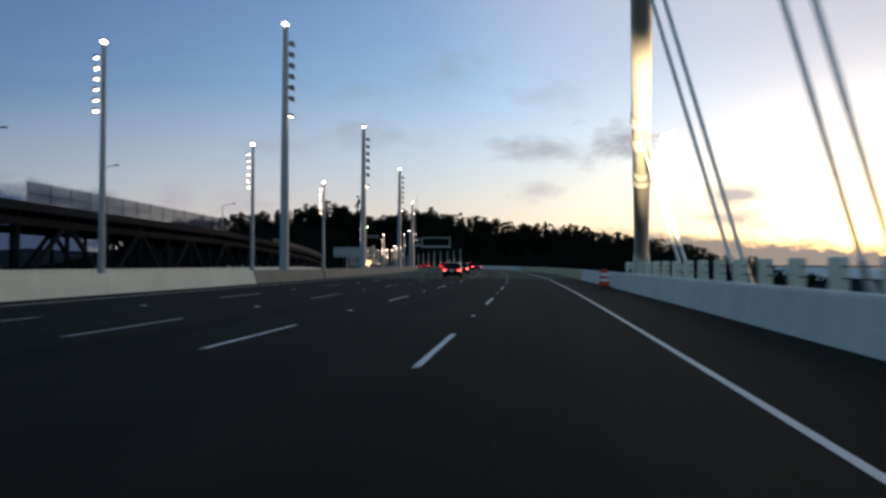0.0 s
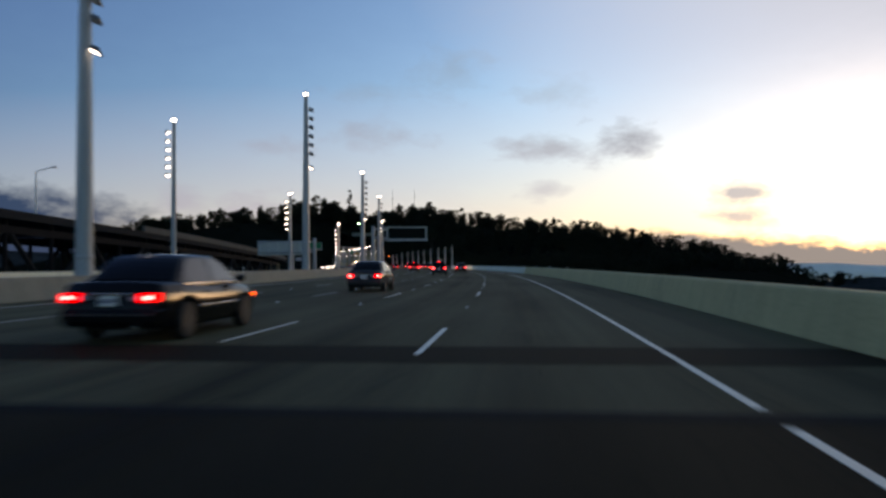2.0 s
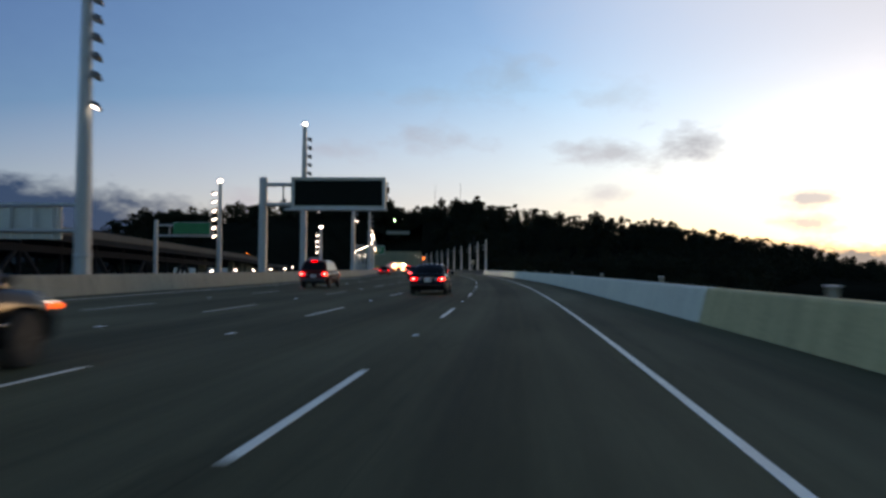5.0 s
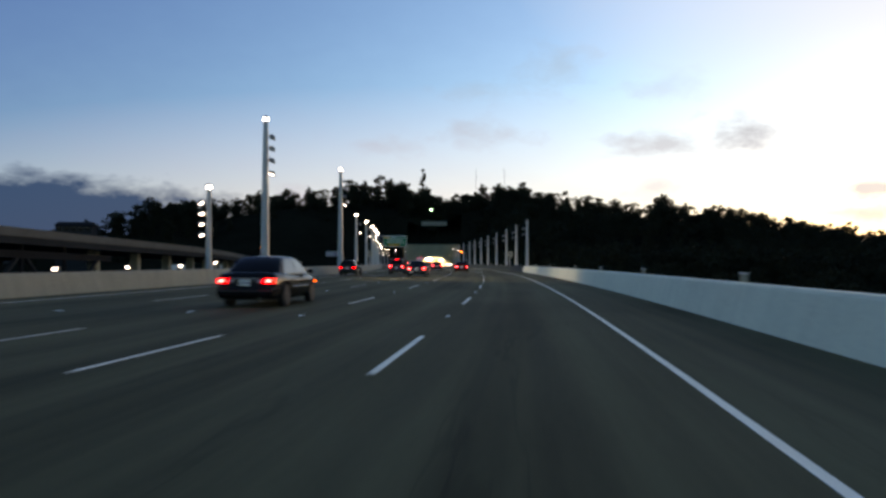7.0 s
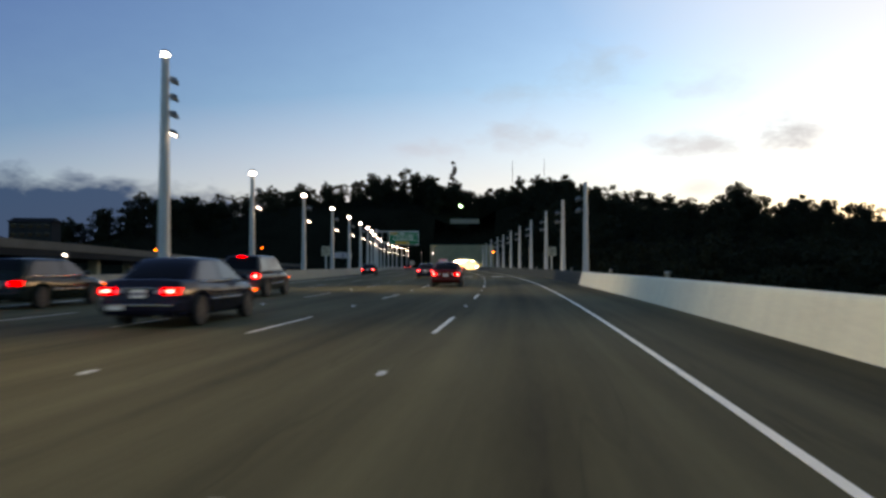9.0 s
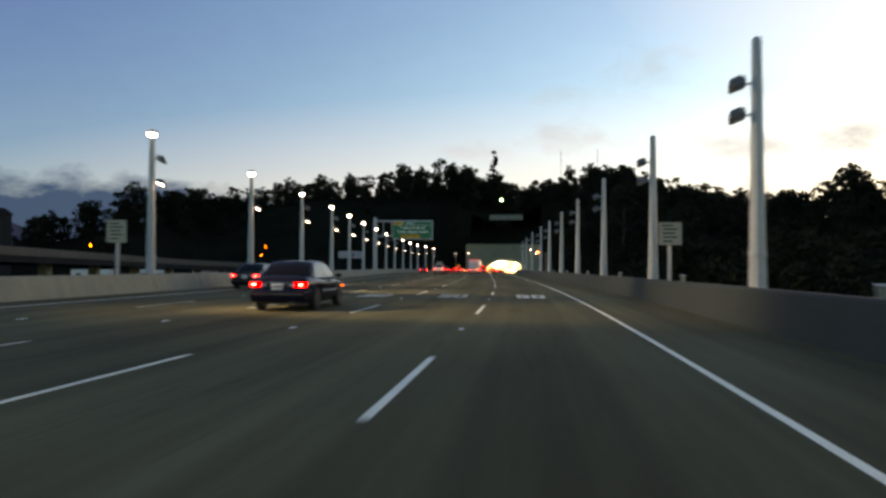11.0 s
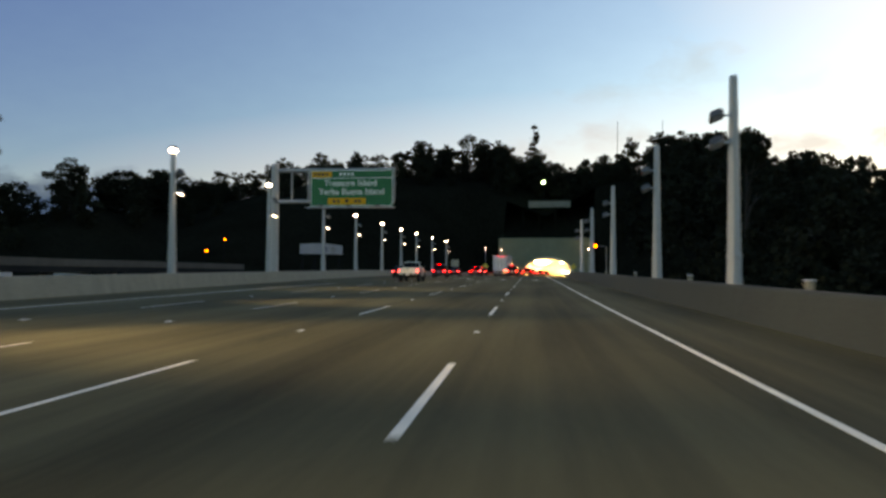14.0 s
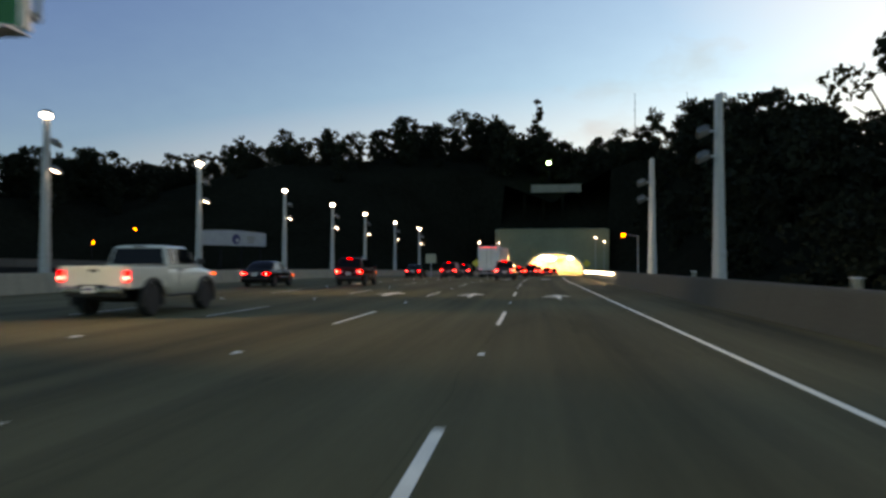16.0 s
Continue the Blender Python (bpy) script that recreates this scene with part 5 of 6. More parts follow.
def lights_rear(parent, half, y, z, wide, high, material):
    """Tail lights that turn the corner, each with a brighter bulb behind the lens."""
    for sd in (-1, 1):
        x = sd * (half - wide / 2)
        lamp = part("tail_light", loft([[(x - wide / 2, y - 0.02, z - high * a), (x + wide / 2, y - 0.02, z - high * a), (x + wide / 2 + (0.03 if sd > 0 else 0), y + 0.16, z - high * a),
                    (x - wide / 2 - (0.03 if sd < 0 else 0), y + 0.16, z - high * a)] for a in (0.5, 0.15, -0.5)]), "lens_red", parent, "lit red tail light")
        part("bulb", lathe([(0.02, 0), (0.5, 0.02), (0.42, 0.05)], 14), material, lamp, "glowing red bulb",
             m=Matrix.Translation((sd * (half - wide * 0.42), y - 0.018, z)) @ Matrix.Rotation(radians(90), 4, "X") @ Matrix.Diagonal((wide * 0.42, high * 0.52, 0.4, 1)))
        part("reverse_lens", box((wide * 0.5, 0.07, high * 0.5), (sd * (half - wide * 1.3), y + 0.02, z - high * 0.1), 0.012), "lens_off", parent)


def number_plate(parent, y, z):
    pl = part("number_plate", box((0.31, 0.02, 0.16), (0, y, z), 0.006), "plate", parent, "pale number plate")
    for k in range(6):
        part("bar", box((0.03, 0.008, 0.07), (-0.11 + 0.044 * k, y - 0.011, z)), "plate_ink", pl)


def car_sides(car, cab, panes, half, L, belt, fw, rw, paint, r_wheel, lamp_z):
    for sd in (-1, 1):
        for ya, yb, ca, cb in panes:
            part("side_window", cab.side_pane(sd, ya, yb, ca, cb), "glass", car, "dark side window")
        part("window_trim", rod((sd * (cab.wl + 0.012), panes[0][0], belt + 0.02), (sd * (cab.wl + 0.012), panes[-1][1], belt + 0.02), 0.014, sides=6), "chrome", car, "thin chrome strip under the windows")
        part("mirror", lathe([(0.05, -0.06), (0.1, 0.0), (0.095, 0.05), (0.06, 0.09)], 10), paint, car,
             m=Matrix.Translation((sd * (half + 0.07), panes[-1][1] - 0.12, belt + 0.08)) @ Matrix.Rotation(radians(90), 4, "X") @ Matrix.Diagonal((1.1, 0.75, 1, 1)))
        part("door_trim", box((0.02, fw - rw - 0.95, 0.03), (sd * (half + 0.002), (fw + rw) / 2, 0.55), 0.006), "chrome", car)
        for y in (-0.62, 0.38):
            part("door_handle", box((0.03, 0.18, 0.03), (sd * (half * 0.99), y, belt - 0.14), 0.008), paint, car)
        part("headlight", box((0.34, 0.08, 0.13), (sd * half * 0.58, L - 0.07, lamp_z), 0.03), "head", car, "lit headlight")
        part("side_marker", box((0.06, 0.13, 0.08), (sd * half * 0.86, L - 0.17, lamp_z), 0.02), "amber", car, "lit amber corner lamp")
        for y in (fw, rw):
            wheel(car, sd * (half - 0.11), y, r_wheel, 0.21, sd)


def sedan(m, paint, tail, label, length=4.75, half=0.89, high=1.45, wagon=False, scraped=False):
    car = thing("car", m, label, "car", "cars on the freeway")
    L = length / 2
    belt, boot = high * 0.635, high * 0.67
    fw, rw = L * 0.60, -L * 0.575
    st = [(-L, 0.56, 0.80), (-L + 0.03, boot - 0.16, 0.87), (-L + 0.10, boot - 0.03, 0.91), (-L + 0.22, boot, 0.94), (-L + 0.85, boot + 0.01, 0.99), (-0.3, belt, 1.0), (L * 0.36, belt, 1.0), (L * 0.7, belt - 0.07, 0.97),
          (L - 0.28, belt - 0.17, 0.90), (L - 0.06, 0.64, 0.82), (L, 0.52, 0.74)]
    part("body", body_shell(st, half, [(fw, 0.385), (rw, 0.385)], 0.22), paint, car, smooth=True)
    y0 = -L + 0.62 if not wagon else -L + 0.14
    y1 = y0 + (0.86 if not wagon else 0.38)
    cab = Cabin(y0, y1, 0.28, L * 0.50, belt, high, half * 0.93, half * 0.70)
    part("roof", cab.shell(), paint, car, smooth=True)
    part("rear_window", cab.top_pane(y0 + 0.10, y1 - 0.06), "dark_glass", car, "dark rear window")
    part("windscreen", cab.top_pane(0.34, L * 0.50 - 0.08), "glass", car, "dark windscreen")
    car_sides(car, cab, [(y0 + 0.34, -0.24, 0.42, 0.0), (-0.16, L * 0.42, 0.0, 0.52)], half, L, belt, fw, rw, paint, 0.32, 0.64)
    part("bumper", loft([[(-half * a, -L - 0.05 + b, z), (half * a, -L - 0.05 + b, z), (half * 0.98, -L + 0.35, z), (-half * 0.98, -L + 0.35, z)] for a, b, z in ((0.80, 0.06, 0.27), (0.86, 0.0, 0.36), (0.87, 0.0, 0.50), (0.84, 0.05, 0.56))]), paint, car)
    part("bumper_strip", box((half * 1.66, 0.02, 0.035), (0, -L - 0.055, 0.47), 0.006), "chrome" if scraped else "plastic", car)
    if scraped:
        part("scrape", box((0.34, 0.012, 0.11), (-half * 0.52, -L - 0.052, 0.42), 0.004), "trailer", car, "pale scraped patch on the bumper")
    part("front_bumper", box((half * 1.5, 0.14, 0.2), (0, L - 0.02, 0.4), 0.05), paint, car)
    part("boot_trim", box((half * 0.86, 0.03, 0.03), (0, -L + 0.01, 0.80), 0.008), "chrome", car, "chrome strip")
    part("exhaust", rod((half * 0.5, -L - 0.08, 0.26), (half * 0.5, -L + 0.2, 0.26), 0.035, sides=10), "chrome", car)
    part("underside", box((half * 1.4, length * 0.86, 0.12), (0, 0, 0.25), 0.02), "plastic", car)
    lights_rear(car, half * 0.88, -L + 0.01, 0.745, 0.29, 0.14, tail)
    number_plate(car, -L - 0.012, 0.69)
    return car


def suv(m, paint, tail, label, length=4.5, half=0.88, high=1.66):
    car = thing("suv", m, label, "car", "cars on the freeway")
    L = length / 2
    belt = 1.0
    fw, rw = L * 0.60, -L * 0.58
    st = [(-L, 0.62, 0.84), (-L + 0.04, belt - 0.12, 0.90), (-L + 0.14, belt - 0.01, 0.95), (0, belt, 1.0), (L * 0.4, belt, 1.0), (L * 0.74, belt - 0.08, 0.97), (L - 0.2, belt - 0.2, 0.9), (L, 0.58, 0.78)]
    part("body", body_shell(st, half, [(fw, 0.41), (rw, 0.41)], 0.28), paint, car, smooth=True)
    cab = Cabin(-L + 0.08, -L + 0.52, 0.30, L * 0.50, belt, high, half * 0.94, half * 0.74)
    part("roof", cab.shell(), paint, car, smooth=True)
    part("rear_window", cab.top_pane(-L + 0.12, -L + 0.42), "dark_glass", car, "dark rear window")
    part("windscreen", cab.top_pane(0.36, L * 0.50 - 0.08), "glass", car, "dark windscreen")
    car_sides(car, cab, [(-L + 0.34, -1.0, 0.22, 0.0), (-0.92, -0.14, 0.0, 0.0), (-0.06, L * 0.42, 0.0, 0.5)], half, L, belt, fw, rw, paint, 0.35, 0.72)
    part("bumper", box((half * 1.75, 0.18, 0.24), (0, -L - 0.03, 0.46), 0.05), "plastic", car)
    part("high_brake_light", box((0.36, 0.05, 0.04), (0, -L + 0.36, high - 0.06), 0.01), "tail_dim", car, "lit red brake light")
    part("underside", box((half * 1.4, length * 0.86, 0.14), (0, 0, 0.32), 0.02), "plastic", car)
    lights_rear(car, half * 0.9, -L + 0.01, 0.84, 0.27, 0.2, tail)
    number_plate(car, -L - 0.012, 0.72)
    return car


def pickup(m, label):
    car = thing("pickup_truck", m, label, "pickup truck", "cars on the freeway")
    L, half = 2.55, 0.87
    fw, rw = 1.62, -1.45
    lift = 0.13
    cab_back = -0.58
    belt = 1.07 + lift
    st = [(cab_back, belt, 0.98), (1.0, belt, 1.0), (1.5, belt - 0.03, 0.98), (2.2, 0.96 + lift, 0.94), (L - 0.12, 0.86 + lift, 0.88), (L, 0.6 + lift, 0.8)]
    part("body", body_shell(st, half, [(fw, 0.50)], 0.44), "cream_paint", car, smooth=True)
    cab = Cabin(cab_back + 0.01, cab_back + 0.14, 0.72, 1.36, belt, 1.61 + lift, half * 0.95, half * 0.80)
    part("roof", cab.shell(), "cream_paint", car, smooth=True)
    e, b = half * 0.72, half * 0.84
    part("rear_window", loft([[(-b, y, belt + 0.05), (b, y, belt + 0.05), (e, y + 0.09, 1.53 + lift), (-e, y + 0.09, 1.53 + lift)] for y in (cab_back - 0.022, cab_back + 0.06)]), "dark_glass", car, "black rear cab window")
    part("windscreen", cab.top_pane(0.78, 1.28), "glass", car, "dark windscreen")
    part("roof_brake_light", box((0.34, 0.04, 0.035), (0, cab_back + 0.06, 1.575 + lift), 0.01), "red_paint", car)
    for sd in (-1, 1):
        for ya, yb, ca, cb in ((cab_back + 0.16, cab_back + 0.50, 0.03, 0.0), (cab_back + 0.60, 1.18, 0.0, 0.46)):
            part("side_window", cab.side_pane(sd, ya, yb, ca, cb), "glass", car, "dark cab side window")
        part("mirror", box((0.2, 0.1, 0.17), (sd * (half + 0.12), 0.98, 1.2 + lift), 0.035), "plastic", car)
        part("door_handle", box((0.03, 0.15, 0.04), (sd * half, 0.12, 0.97 + lift), 0.008), "plastic", car)
        part("door_seam", box((0.008, 0.014, 0.5), (sd * (half + 0.0), cab_back + 0.55, 0.80 + lift)), "plastic", car)
        rings = []
        for y in np.unique(np.round(np.concatenate([np.linspace(-L, cab_back - 0.03, 12), np.linspace(rw - 0.5, rw + 0.5, 13)]), 3)):
            low = 0.56 + lift
            if abs(y - rw) < 0.5:
                low = max(low, 0.36 + math.sqrt(0.5 ** 2 - (y - rw) ** 2))
            rings.append([(sd * (half - 0.10), y, low), (sd * half * 0.975, y, low), (sd * half, y, max(low + 0.03, 0.84 + lift)), (sd * half * 0.985, y, 1.03 + lift), (sd * half * 0.96, y, 1.07 + lift), (sd * (half - 0.10), y, 1.07 + lift)])
        part("bed_side", loft(rings), "cream_paint", car)
        part("bed_rail", box((0.09, L + cab_back - 0.06, 0.025), (sd * (half - 0.06), (-L + cab_back) / 2, 1.085 + lift), 0.008), "plastic", car)
        for yc in (rw, fw):
            fl = []
            for k in range(13):
                a = math.pi * (k / 12 * 1.16 - 0.08)
                yy, zz = yc + 0.49 * math.cos(a), 0.37 + 0.49 * math.sin(a)
                yo, zo = yc + 0.58 * math.cos(a), 0.37 + 0.57 * math.sin(a)
                fl.append([(sd * (half - 0.04), yy, zz), (sd * (half + 0.06), yy, zz), (sd * (half + 0.05), yo, zo), (sd * (half - 0.02), yo, zo)])
            part("fender_flare", loft(fl), "plastic", car, "dark fender flare")
        part("headlight", box((0.28, 0.08, 0.18), (sd * half * 0.6, L - 0.06, 0.80 + lift), 0.03), "head", car, "lit headlight")
        part("corner_lamp", box((0.05, 0.10, 0.08), (sd * half * 0.88, L - 0.16, 0.86 + lift), 0.02), "amber", car, "lit amber corner lamp")
        for y in (fw, rw):
            wheel(car, sd * (half - 0.10), y, 0.395, 0.27, sd)
        lens = part("tail_light", box((0.11, 0.08, 0.27), (sd * (half - 0.06), -L + 0.01, 0.84 + lift), 0.02), "lens_red", car, "lit red tail light")
        part("bulb", lathe([(0.01, 0), (0.045, 0.01), (0.036, 0.03)], 12), "tail", lens, "glowing red bulb", m=Matrix.Translation((sd * (half - 0.065), -L - 0.025, 0.80 + lift)) @ Matrix.Rotation(radians(90), 4, "X"))
    part("bed_floor", box((half * 1.84, L + cab_back - 0.05, 0.08), (0, (-L + cab_back) / 2, 0.62 + lift), 0.01), "plastic", car)
    gate = part("tailgate", box((half * 1.7, 0.07, 0.5), (0, -L + 0.02, 0.83 + lift), 0.02), "cream_paint", car)
    part("gate_handle", box((0.2, 0.03, 0.07), (0, -L - 0.022, 0.97 + lift), 0.012), "plastic", gate)
    part("bumper", box((half * 1.72, 0.16, 0.15), (0, -L - 0.09, 0.53 + lift), 0.04), "chrome", car, "bright chrome step bumper")
    part("bumper_step", box((0.62, 0.18, 0.05), (0, -L - 0.1, 0.625 + lift), 0.012), "plastic", car, "black step pad")
    part("rear_valance", box((half * 1.6, 0.1, 0.12), (0, -L + 0.02, 0.42 + lift), 0.02), "plastic", car)
    part("frame_rail", box((0.9, 4.4, 0.16), (0, 0.05, 0.52), 0.02), "plastic", car)
    part("axle", rod((-half + 0.2, rw, 0.395), (half - 0.2, rw, 0.395), 0.08, sides=8), "plastic", car)
    part("side_step", box((0.1, 1.5, 0.06), (half - 0.02, 0.22, 0.46), 0.02), "plastic", car)
    part("spare_wheel", lathe([(0.2, -0.1), (0.34, -0.1), (0.36, 0.0), (0.34, 0.1), (0.2, 0.1)], 18), "rubber", car, m=Matrix.Translation((0, -L + 0.55, 0.52)))
    number_plate(car, -L - 0.2, 0.54 + lift)
    return car


def box_truck(m, label):
    tr = thing("semi_trailer", m, label, "truck", "trucks on the freeway")
    L, half, top = 6.2, 1.27, 3.7
    part("box_body", box((half * 2, L * 2, top - 1.15), (0, 0, (top + 1.15) / 2), 0.04), "trailer", tr)
    for sd in (-1, 1):
        dr = part("rear_door", box((half * 0.92, 0.05, top - 1.45), (sd * half * 0.47, -L - 0.02, (top + 1.15) / 2), 0.012), "trailer", tr)
        part("lock_rod", rod((sd * half * 0.2, -L - 0.07, 1.3), (sd * half * 0.2, -L - 0.07, top - 0.15), 0.02, sides=6), "chrome", dr)
        for z in (1.6, 2.4, 3.3):
            part("hinge", box((0.16, 0.03, 0.06), (sd * half * 0.88, -L - 0.05, z), 0.006), "steel", dr)
        part("tail_light", box((0.34, 0.06, 0.16), (sd * (half - 0.28), -L - 0.04, 1.02), 0.02), "tail", tr, "lit red tail light")
        part("mud_flap", box((0.6, 0.02, 0.6), (sd * 0.85, -L + 0.25, 0.6), 0.004), "rubber", tr)
        for y in (-L + 1.0, -L + 2.2, L - 1.2):
            wheel(tr, sd * 0.98, y, 0.5, 0.5, sd)
        for y in (-L + 0.3, 0, L - 0.3):
            part("side_marker", box((0.03, 0.12, 0.07), (sd * (half + 0.012), y, 1.3), 0.006), "amber", tr)
    for k in range(5):
        part("roof_marker", box((0.12, 0.05, 0.05), (-0.8 + 0.4 * k, -L - 0.04, top - 0.09), 0.012), "tail_dim", tr, "lit red marker lamp")
    part("rear_sill", box((half * 2, 0.12, 0.3), (0, -L - 0.01, 1.03), 0.02), "steel", tr)
    part("underride_guard", box((half * 1.8, 0.1, 0.12), (0, -L, 0.55), 0.02), "steel", tr)
    for x in (-0.7, 0.7):
        part("guard_post", box((0.1, 0.08, 0.5), (x, -L, 0.8), 0.01), "steel", tr)
    part("chassis", box((0.9, L * 1.9, 0.25), (0, 0, 1.0), 0.02), "dark_steel", tr)
    part("tractor_cab", box((half * 1.9, 2.2, 2.6), (0, L + 1.6, 2.0), 0.15), "red_paint", tr)
    return tr


# cars placed to fit the camera's view at single moments of the drive
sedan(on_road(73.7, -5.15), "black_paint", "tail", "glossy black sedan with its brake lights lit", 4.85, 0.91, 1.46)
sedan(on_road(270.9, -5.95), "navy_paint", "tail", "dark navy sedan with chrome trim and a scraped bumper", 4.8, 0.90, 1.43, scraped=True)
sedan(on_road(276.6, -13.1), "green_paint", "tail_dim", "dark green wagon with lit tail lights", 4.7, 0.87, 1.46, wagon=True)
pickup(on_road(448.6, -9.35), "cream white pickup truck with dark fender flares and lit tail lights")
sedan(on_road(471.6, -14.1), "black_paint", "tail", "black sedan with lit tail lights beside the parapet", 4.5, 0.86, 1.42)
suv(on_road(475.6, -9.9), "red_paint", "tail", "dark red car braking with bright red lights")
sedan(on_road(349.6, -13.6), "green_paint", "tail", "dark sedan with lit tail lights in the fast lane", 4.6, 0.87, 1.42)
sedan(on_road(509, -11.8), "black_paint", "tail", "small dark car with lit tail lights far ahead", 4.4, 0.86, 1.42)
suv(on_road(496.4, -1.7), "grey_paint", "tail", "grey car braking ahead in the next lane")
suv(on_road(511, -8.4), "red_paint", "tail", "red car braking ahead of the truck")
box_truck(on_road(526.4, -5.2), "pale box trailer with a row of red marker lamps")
# mostly repeats of the same moving cars, placed again for other moments
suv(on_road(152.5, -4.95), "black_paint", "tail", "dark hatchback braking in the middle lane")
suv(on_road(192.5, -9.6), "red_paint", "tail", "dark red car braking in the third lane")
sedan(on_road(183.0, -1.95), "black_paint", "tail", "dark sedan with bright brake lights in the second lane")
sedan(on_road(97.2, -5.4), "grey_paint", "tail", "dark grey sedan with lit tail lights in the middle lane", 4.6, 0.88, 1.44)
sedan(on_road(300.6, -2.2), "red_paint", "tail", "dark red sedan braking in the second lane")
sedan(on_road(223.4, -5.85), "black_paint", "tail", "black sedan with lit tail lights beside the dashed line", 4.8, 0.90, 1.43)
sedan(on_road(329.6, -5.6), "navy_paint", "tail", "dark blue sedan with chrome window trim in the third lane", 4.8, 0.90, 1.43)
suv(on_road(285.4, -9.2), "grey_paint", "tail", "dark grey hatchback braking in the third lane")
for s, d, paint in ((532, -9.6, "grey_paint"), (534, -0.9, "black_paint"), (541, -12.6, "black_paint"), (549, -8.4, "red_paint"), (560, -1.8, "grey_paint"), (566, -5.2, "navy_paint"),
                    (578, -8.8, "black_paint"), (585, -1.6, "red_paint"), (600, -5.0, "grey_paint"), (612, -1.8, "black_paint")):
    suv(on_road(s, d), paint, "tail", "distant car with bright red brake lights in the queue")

# ---------------- trees ----------------
rng = np.random.default_rng(7)


def leaf_cloud(height, spread, lobes, per_lobe, leaf, low=0.38, high=0.92):
    """Small leaf sprays in several lobes that stand clear of one another: quads as an array (n, 4, 3)."""
    out = []
    for k in range(lobes):
        up = rng.uniform(low, high)
        rad = spread * (1.05 - abs(up - 0.6)) * rng.uniform(0.15, 0.95)
        a = rng.uniform(0, 2 * np.pi)
        c = np.array([rad * np.cos(a), rad * np.sin(a), height * up])
        if k == 0:
            c = np.array([0, 0, height * 0.9])
        size = spread * rng.uniform(0.22, 0.42)
        n = per_lobe
        u = rng.normal(size=(n, 3))
        u /= np.linalg.norm(u, axis=1)[:, None]
        u *= (rng.uniform(0.25, 1.0, n) ** 0.45)[:, None] * np.array([size, size, size * 0.72])
        centre = c + u
        t1 = rng.normal(size=(n, 3))
        t1 /= np.linalg.norm(t1, axis=1)[:, None]
        t2 = np.cross(t1, rng.normal(size=(n, 3)))
        t2 /= np.linalg.norm(t2, axis=1)[:, None]
        s1, s2 = leaf * rng.uniform(0.6, 1.4, n)[:, None], leaf * rng.uniform(0.35, 0.8, n)[:, None]
        out.append(np.stack([centre - t1 * s1, centre + t2 * s2, centre + t1 * s1, centre - t2 * s2], 1))
    return np.concatenate(out)


def quads_mesh(name, quads, material):
    me = bpy.data.meshes.new(name)
    n = len(quads)
    me.vertices.add(n * 4)
    me.vertices.foreach_set("co", quads.reshape(-1).astype(np.float32))
    me.loops.add(n * 4)
    me.loops.foreach_set("vertex_index", np.arange(n * 4, dtype=np.int32))
    me.polygons.add(n)
    me.polygons.foreach_set("loop_start", np.arange(0, n * 4, 4, dtype=np.int32))
    me.update(calc_edges=True)
    me.materials.append(M[material])
    return me


def trunk_mesh(height, spread, seed):
    r = random.Random(seed)
    bm = rod((0, 0, -0.5), (0.2, 0.1, height * 0.5), height * 0.022, height * 0.014, 8)
    rod((0.2, 0.1, height * 0.5), (0.0, 0.0, height * 0.86), height * 0.014, height * 0.005, 8, bm)
    for k in range(7):
        a, z = r.uniform(0, 6.28), height * r.uniform(0.35, 0.7)
        rod((0.1, 0.05, z), (spread * 0.7 * math.cos(a), spread * 0.7 * math.sin(a), z + height * r.uniform(0.1, 0.25)), height * 0.008, height * 0.003, 6, bm)
    return bm


# the woods that cover the hill
kinds = [leaf_cloud(14.5, 5.6, 24, 32, 0.66, 0.08), leaf_cloud(16, 5.2, 25, 31, 0.64, 0.1), leaf_cloud(11.5, 6.0, 22, 33, 0.66, 0.05), leaf_cloud(17, 4.4, 24, 30, 0.62, 0.1), leaf_cloud(13, 5.4, 23, 32, 0.64, 0.06)]
spots = []
for ridge, wide, gap in zip(RIDGES, (12.0, 8.0, 8.0, 8.0), (2.3, 2.2, 2.9, 1.9)):
    for (ax, ay, az), (bx, by, bz) in zip(ridge, ridge[1:]):
        n = int(math.hypot(bx - ax, by - ay) / gap)
        for k in range(n):
            f = rng.uniform()
            spots.append((ax + (bx - ax) * f + rng.normal() * wide, ay + (by - ay) * f + rng.normal() * wide))
for k in range(60):
    v = PORTAL @ Vector((rng.uniform(-30, 30), rng.uniform(16, 60), 0))
    spots.append((v.x, v.y))
shrubs = len(spots)
for k in range(560):
    spots.append((rng.uniform(-330, 120), rng.uniform(470, 700)))
for k in range(520):
    v = rng.uniform(350, 560)
    spots.append((rng.uniform(-90, -12 + 0.24 * (v - 200)), v))
spots = np.array(spots)
sz, ss, sdd = land(spots[:, 0], spots[:, 1])
keep = (sz > np.where(sdd > 0, -42.0, -1.0)) & ~((ss < 672) & (sdd > -34) & (sdd < 22))
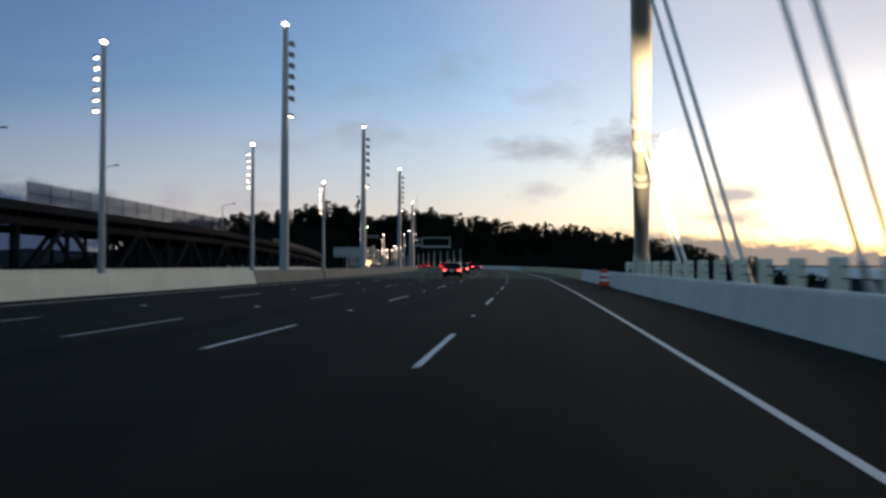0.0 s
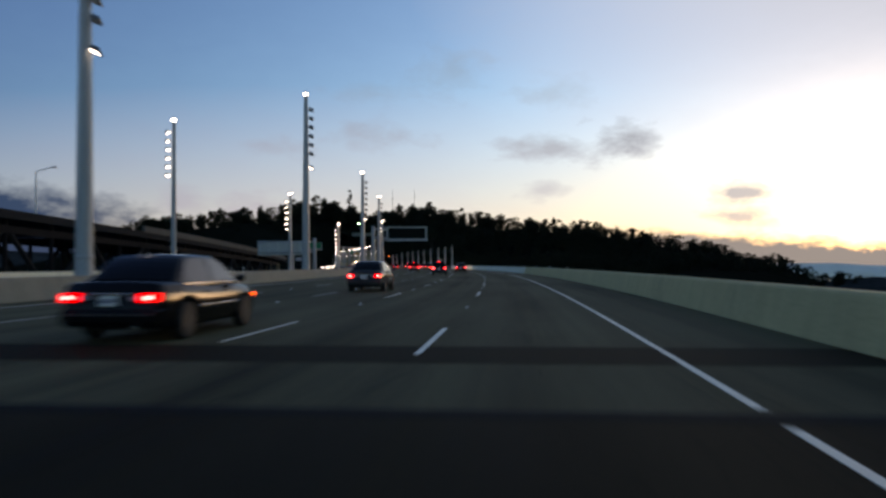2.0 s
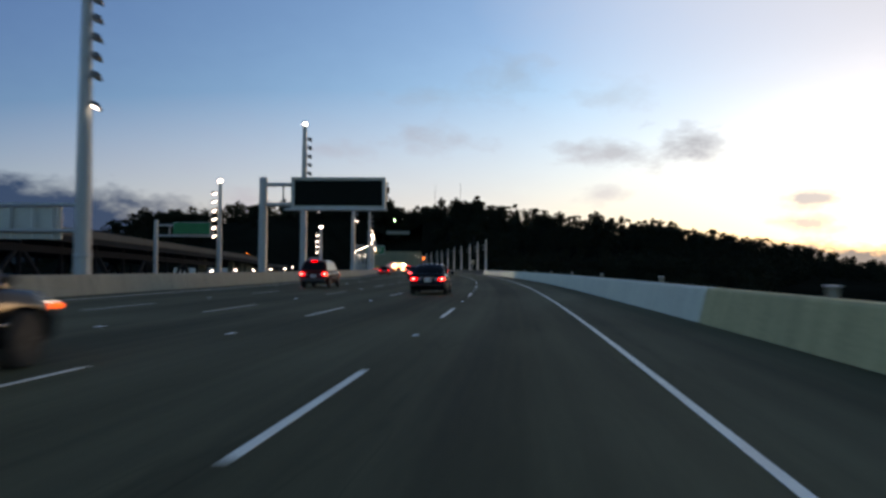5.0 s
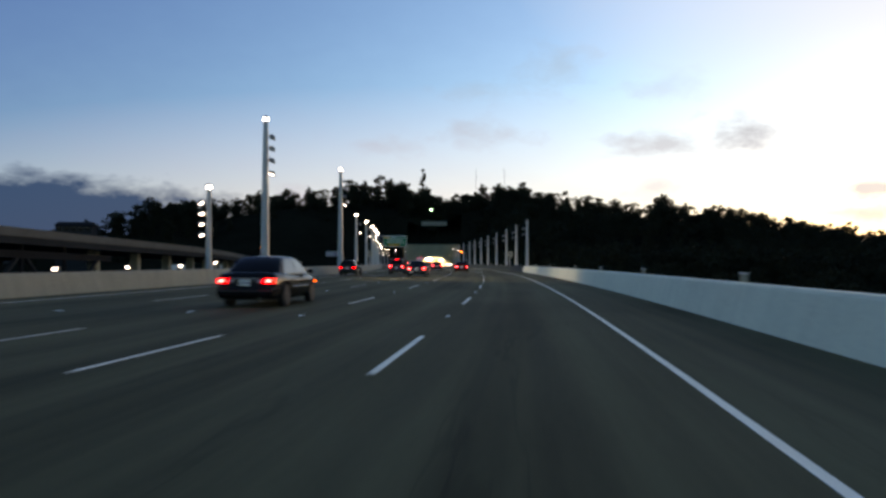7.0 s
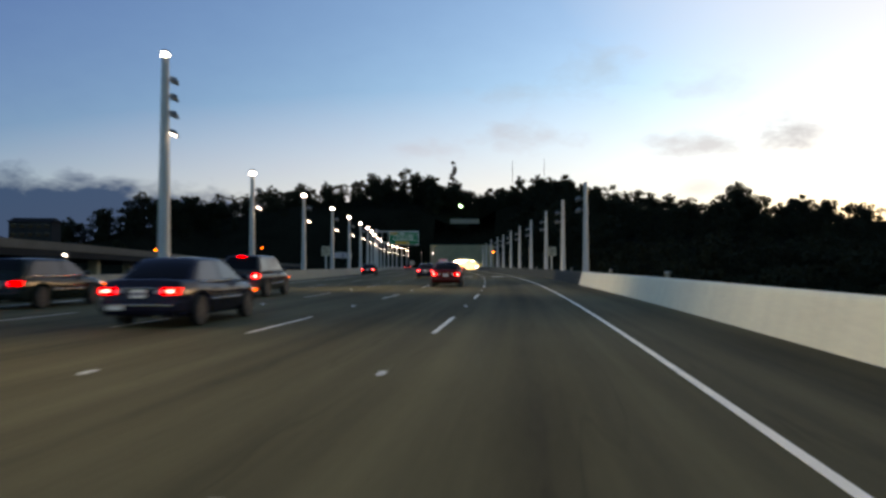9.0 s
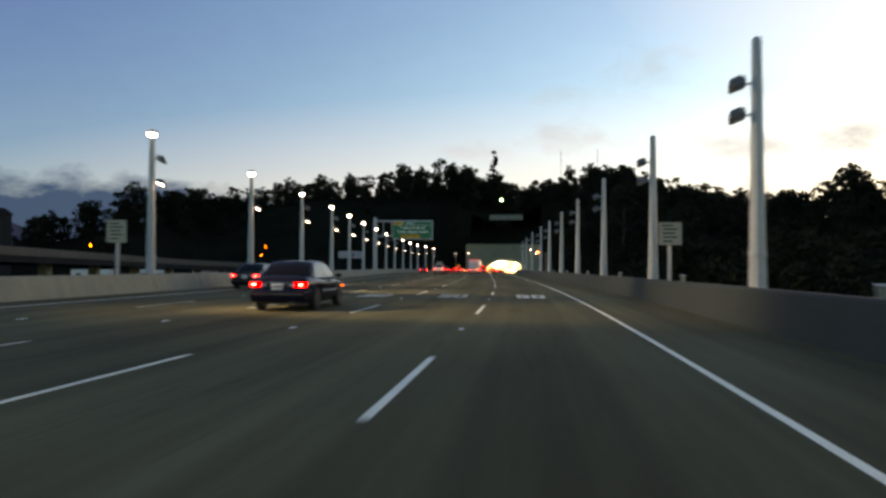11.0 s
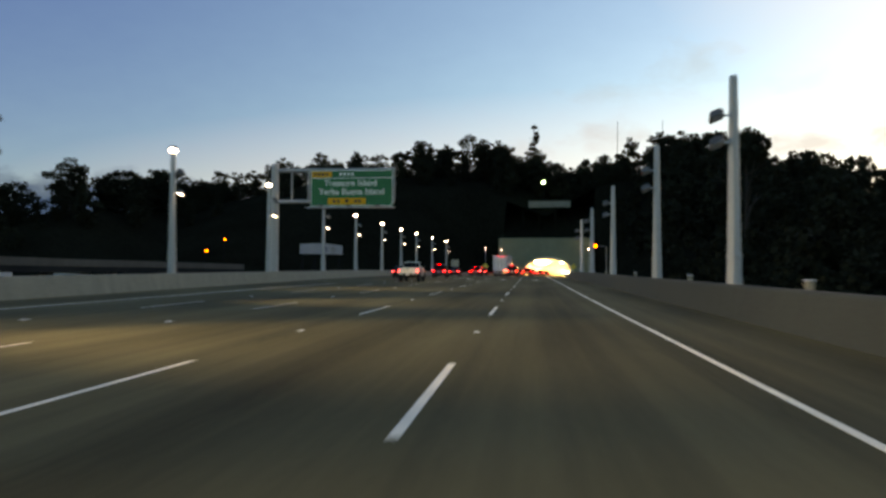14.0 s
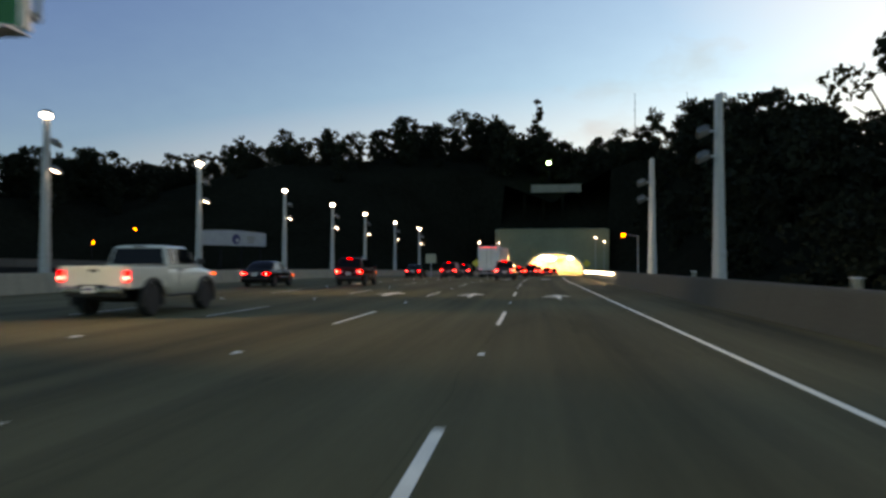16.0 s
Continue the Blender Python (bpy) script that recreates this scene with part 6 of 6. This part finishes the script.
# the open ground with the site cabins and lamps
keep &= ~((spots[:, 0] > -265) & (spots[:, 0] < -140) & (spots[:, 1] > 420) & (spots[:, 1] < 592))
keep &= (ss >= 672) | (sdd > -34) | (sdd < -60)
woods = []
low_growth = (np.arange(len(spots)) >= shrubs)[keep]
for (x, y), z, small in zip(spots[keep], sz[keep], low_growth):
    q = kinds[rng.integers(5)]
    a, f = rng.uniform(0, 6.28), rng.uniform(0.70, 1.06) * (0.62 if small else 1.0)
    c, s_ = math.cos(a), math.sin(a)
    rot = np.array([[c, s_, 0], [-s_, c, 0], [0, 0, 1]])
    woods.append((q.reshape(-1, 3) @ rot * f + np.array([x, y, z - 0.6])).reshape(-1, 4, 3))
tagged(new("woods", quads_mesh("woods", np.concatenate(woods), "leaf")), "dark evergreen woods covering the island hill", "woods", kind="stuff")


def tree(x, y, height, spread, lobes, seed, label, low=0.38):
    z = float(land(x, y)[0][0]) - 0.4
    t = thing("tree", Matrix.Translation((x, y, z)), label, "tree", "trees standing out on the skyline")
    part("trunk", trunk_mesh(height, spread, seed), "bark", t)
    ob = new("crown", quads_mesh("crown", leaf_cloud(height, spread, lobes, 120, 0.42, low), "leaf"))
    ob.parent = t


tree(-194.2, 700.6, 31.5, 3.2, 14, 1, "tall thin eucalyptus with a sparse top on the skyline", 0.55)
for k, (x, y, h, sp) in enumerate(((-217, 680, 17, 6.0), (-230, 662, 16, 6.0), (-204, 690, 15, 5), (-171, 694, 15, 4.5), (-124, 700, 17, 6), (-128, 632, 15, 6.5), (-112, 615, 13, 5), (-98, 592, 13, 6),
                                   (-82, 575, 12, 5), (-80, 508, 11, 5.5), (-284, 532, 17, 7), (-300, 560, 16, 7), (-305, 590, 16, 6.5), (-292, 540, 15, 7), (-89, 772, 17, 7), (-30, 538, 16, 6))):
    tree(x, y, h, sp, 9, 20 + k, "dark broad-crowned tree on the skyline")
tree(-84.1, 495.6, 1.1 * (21.0 - float(land(-84.1, 495.6)[0][0])), 6.2, 14, 77, "tall spreading eucalyptus with an umbrella crown above the slope", 0.78)
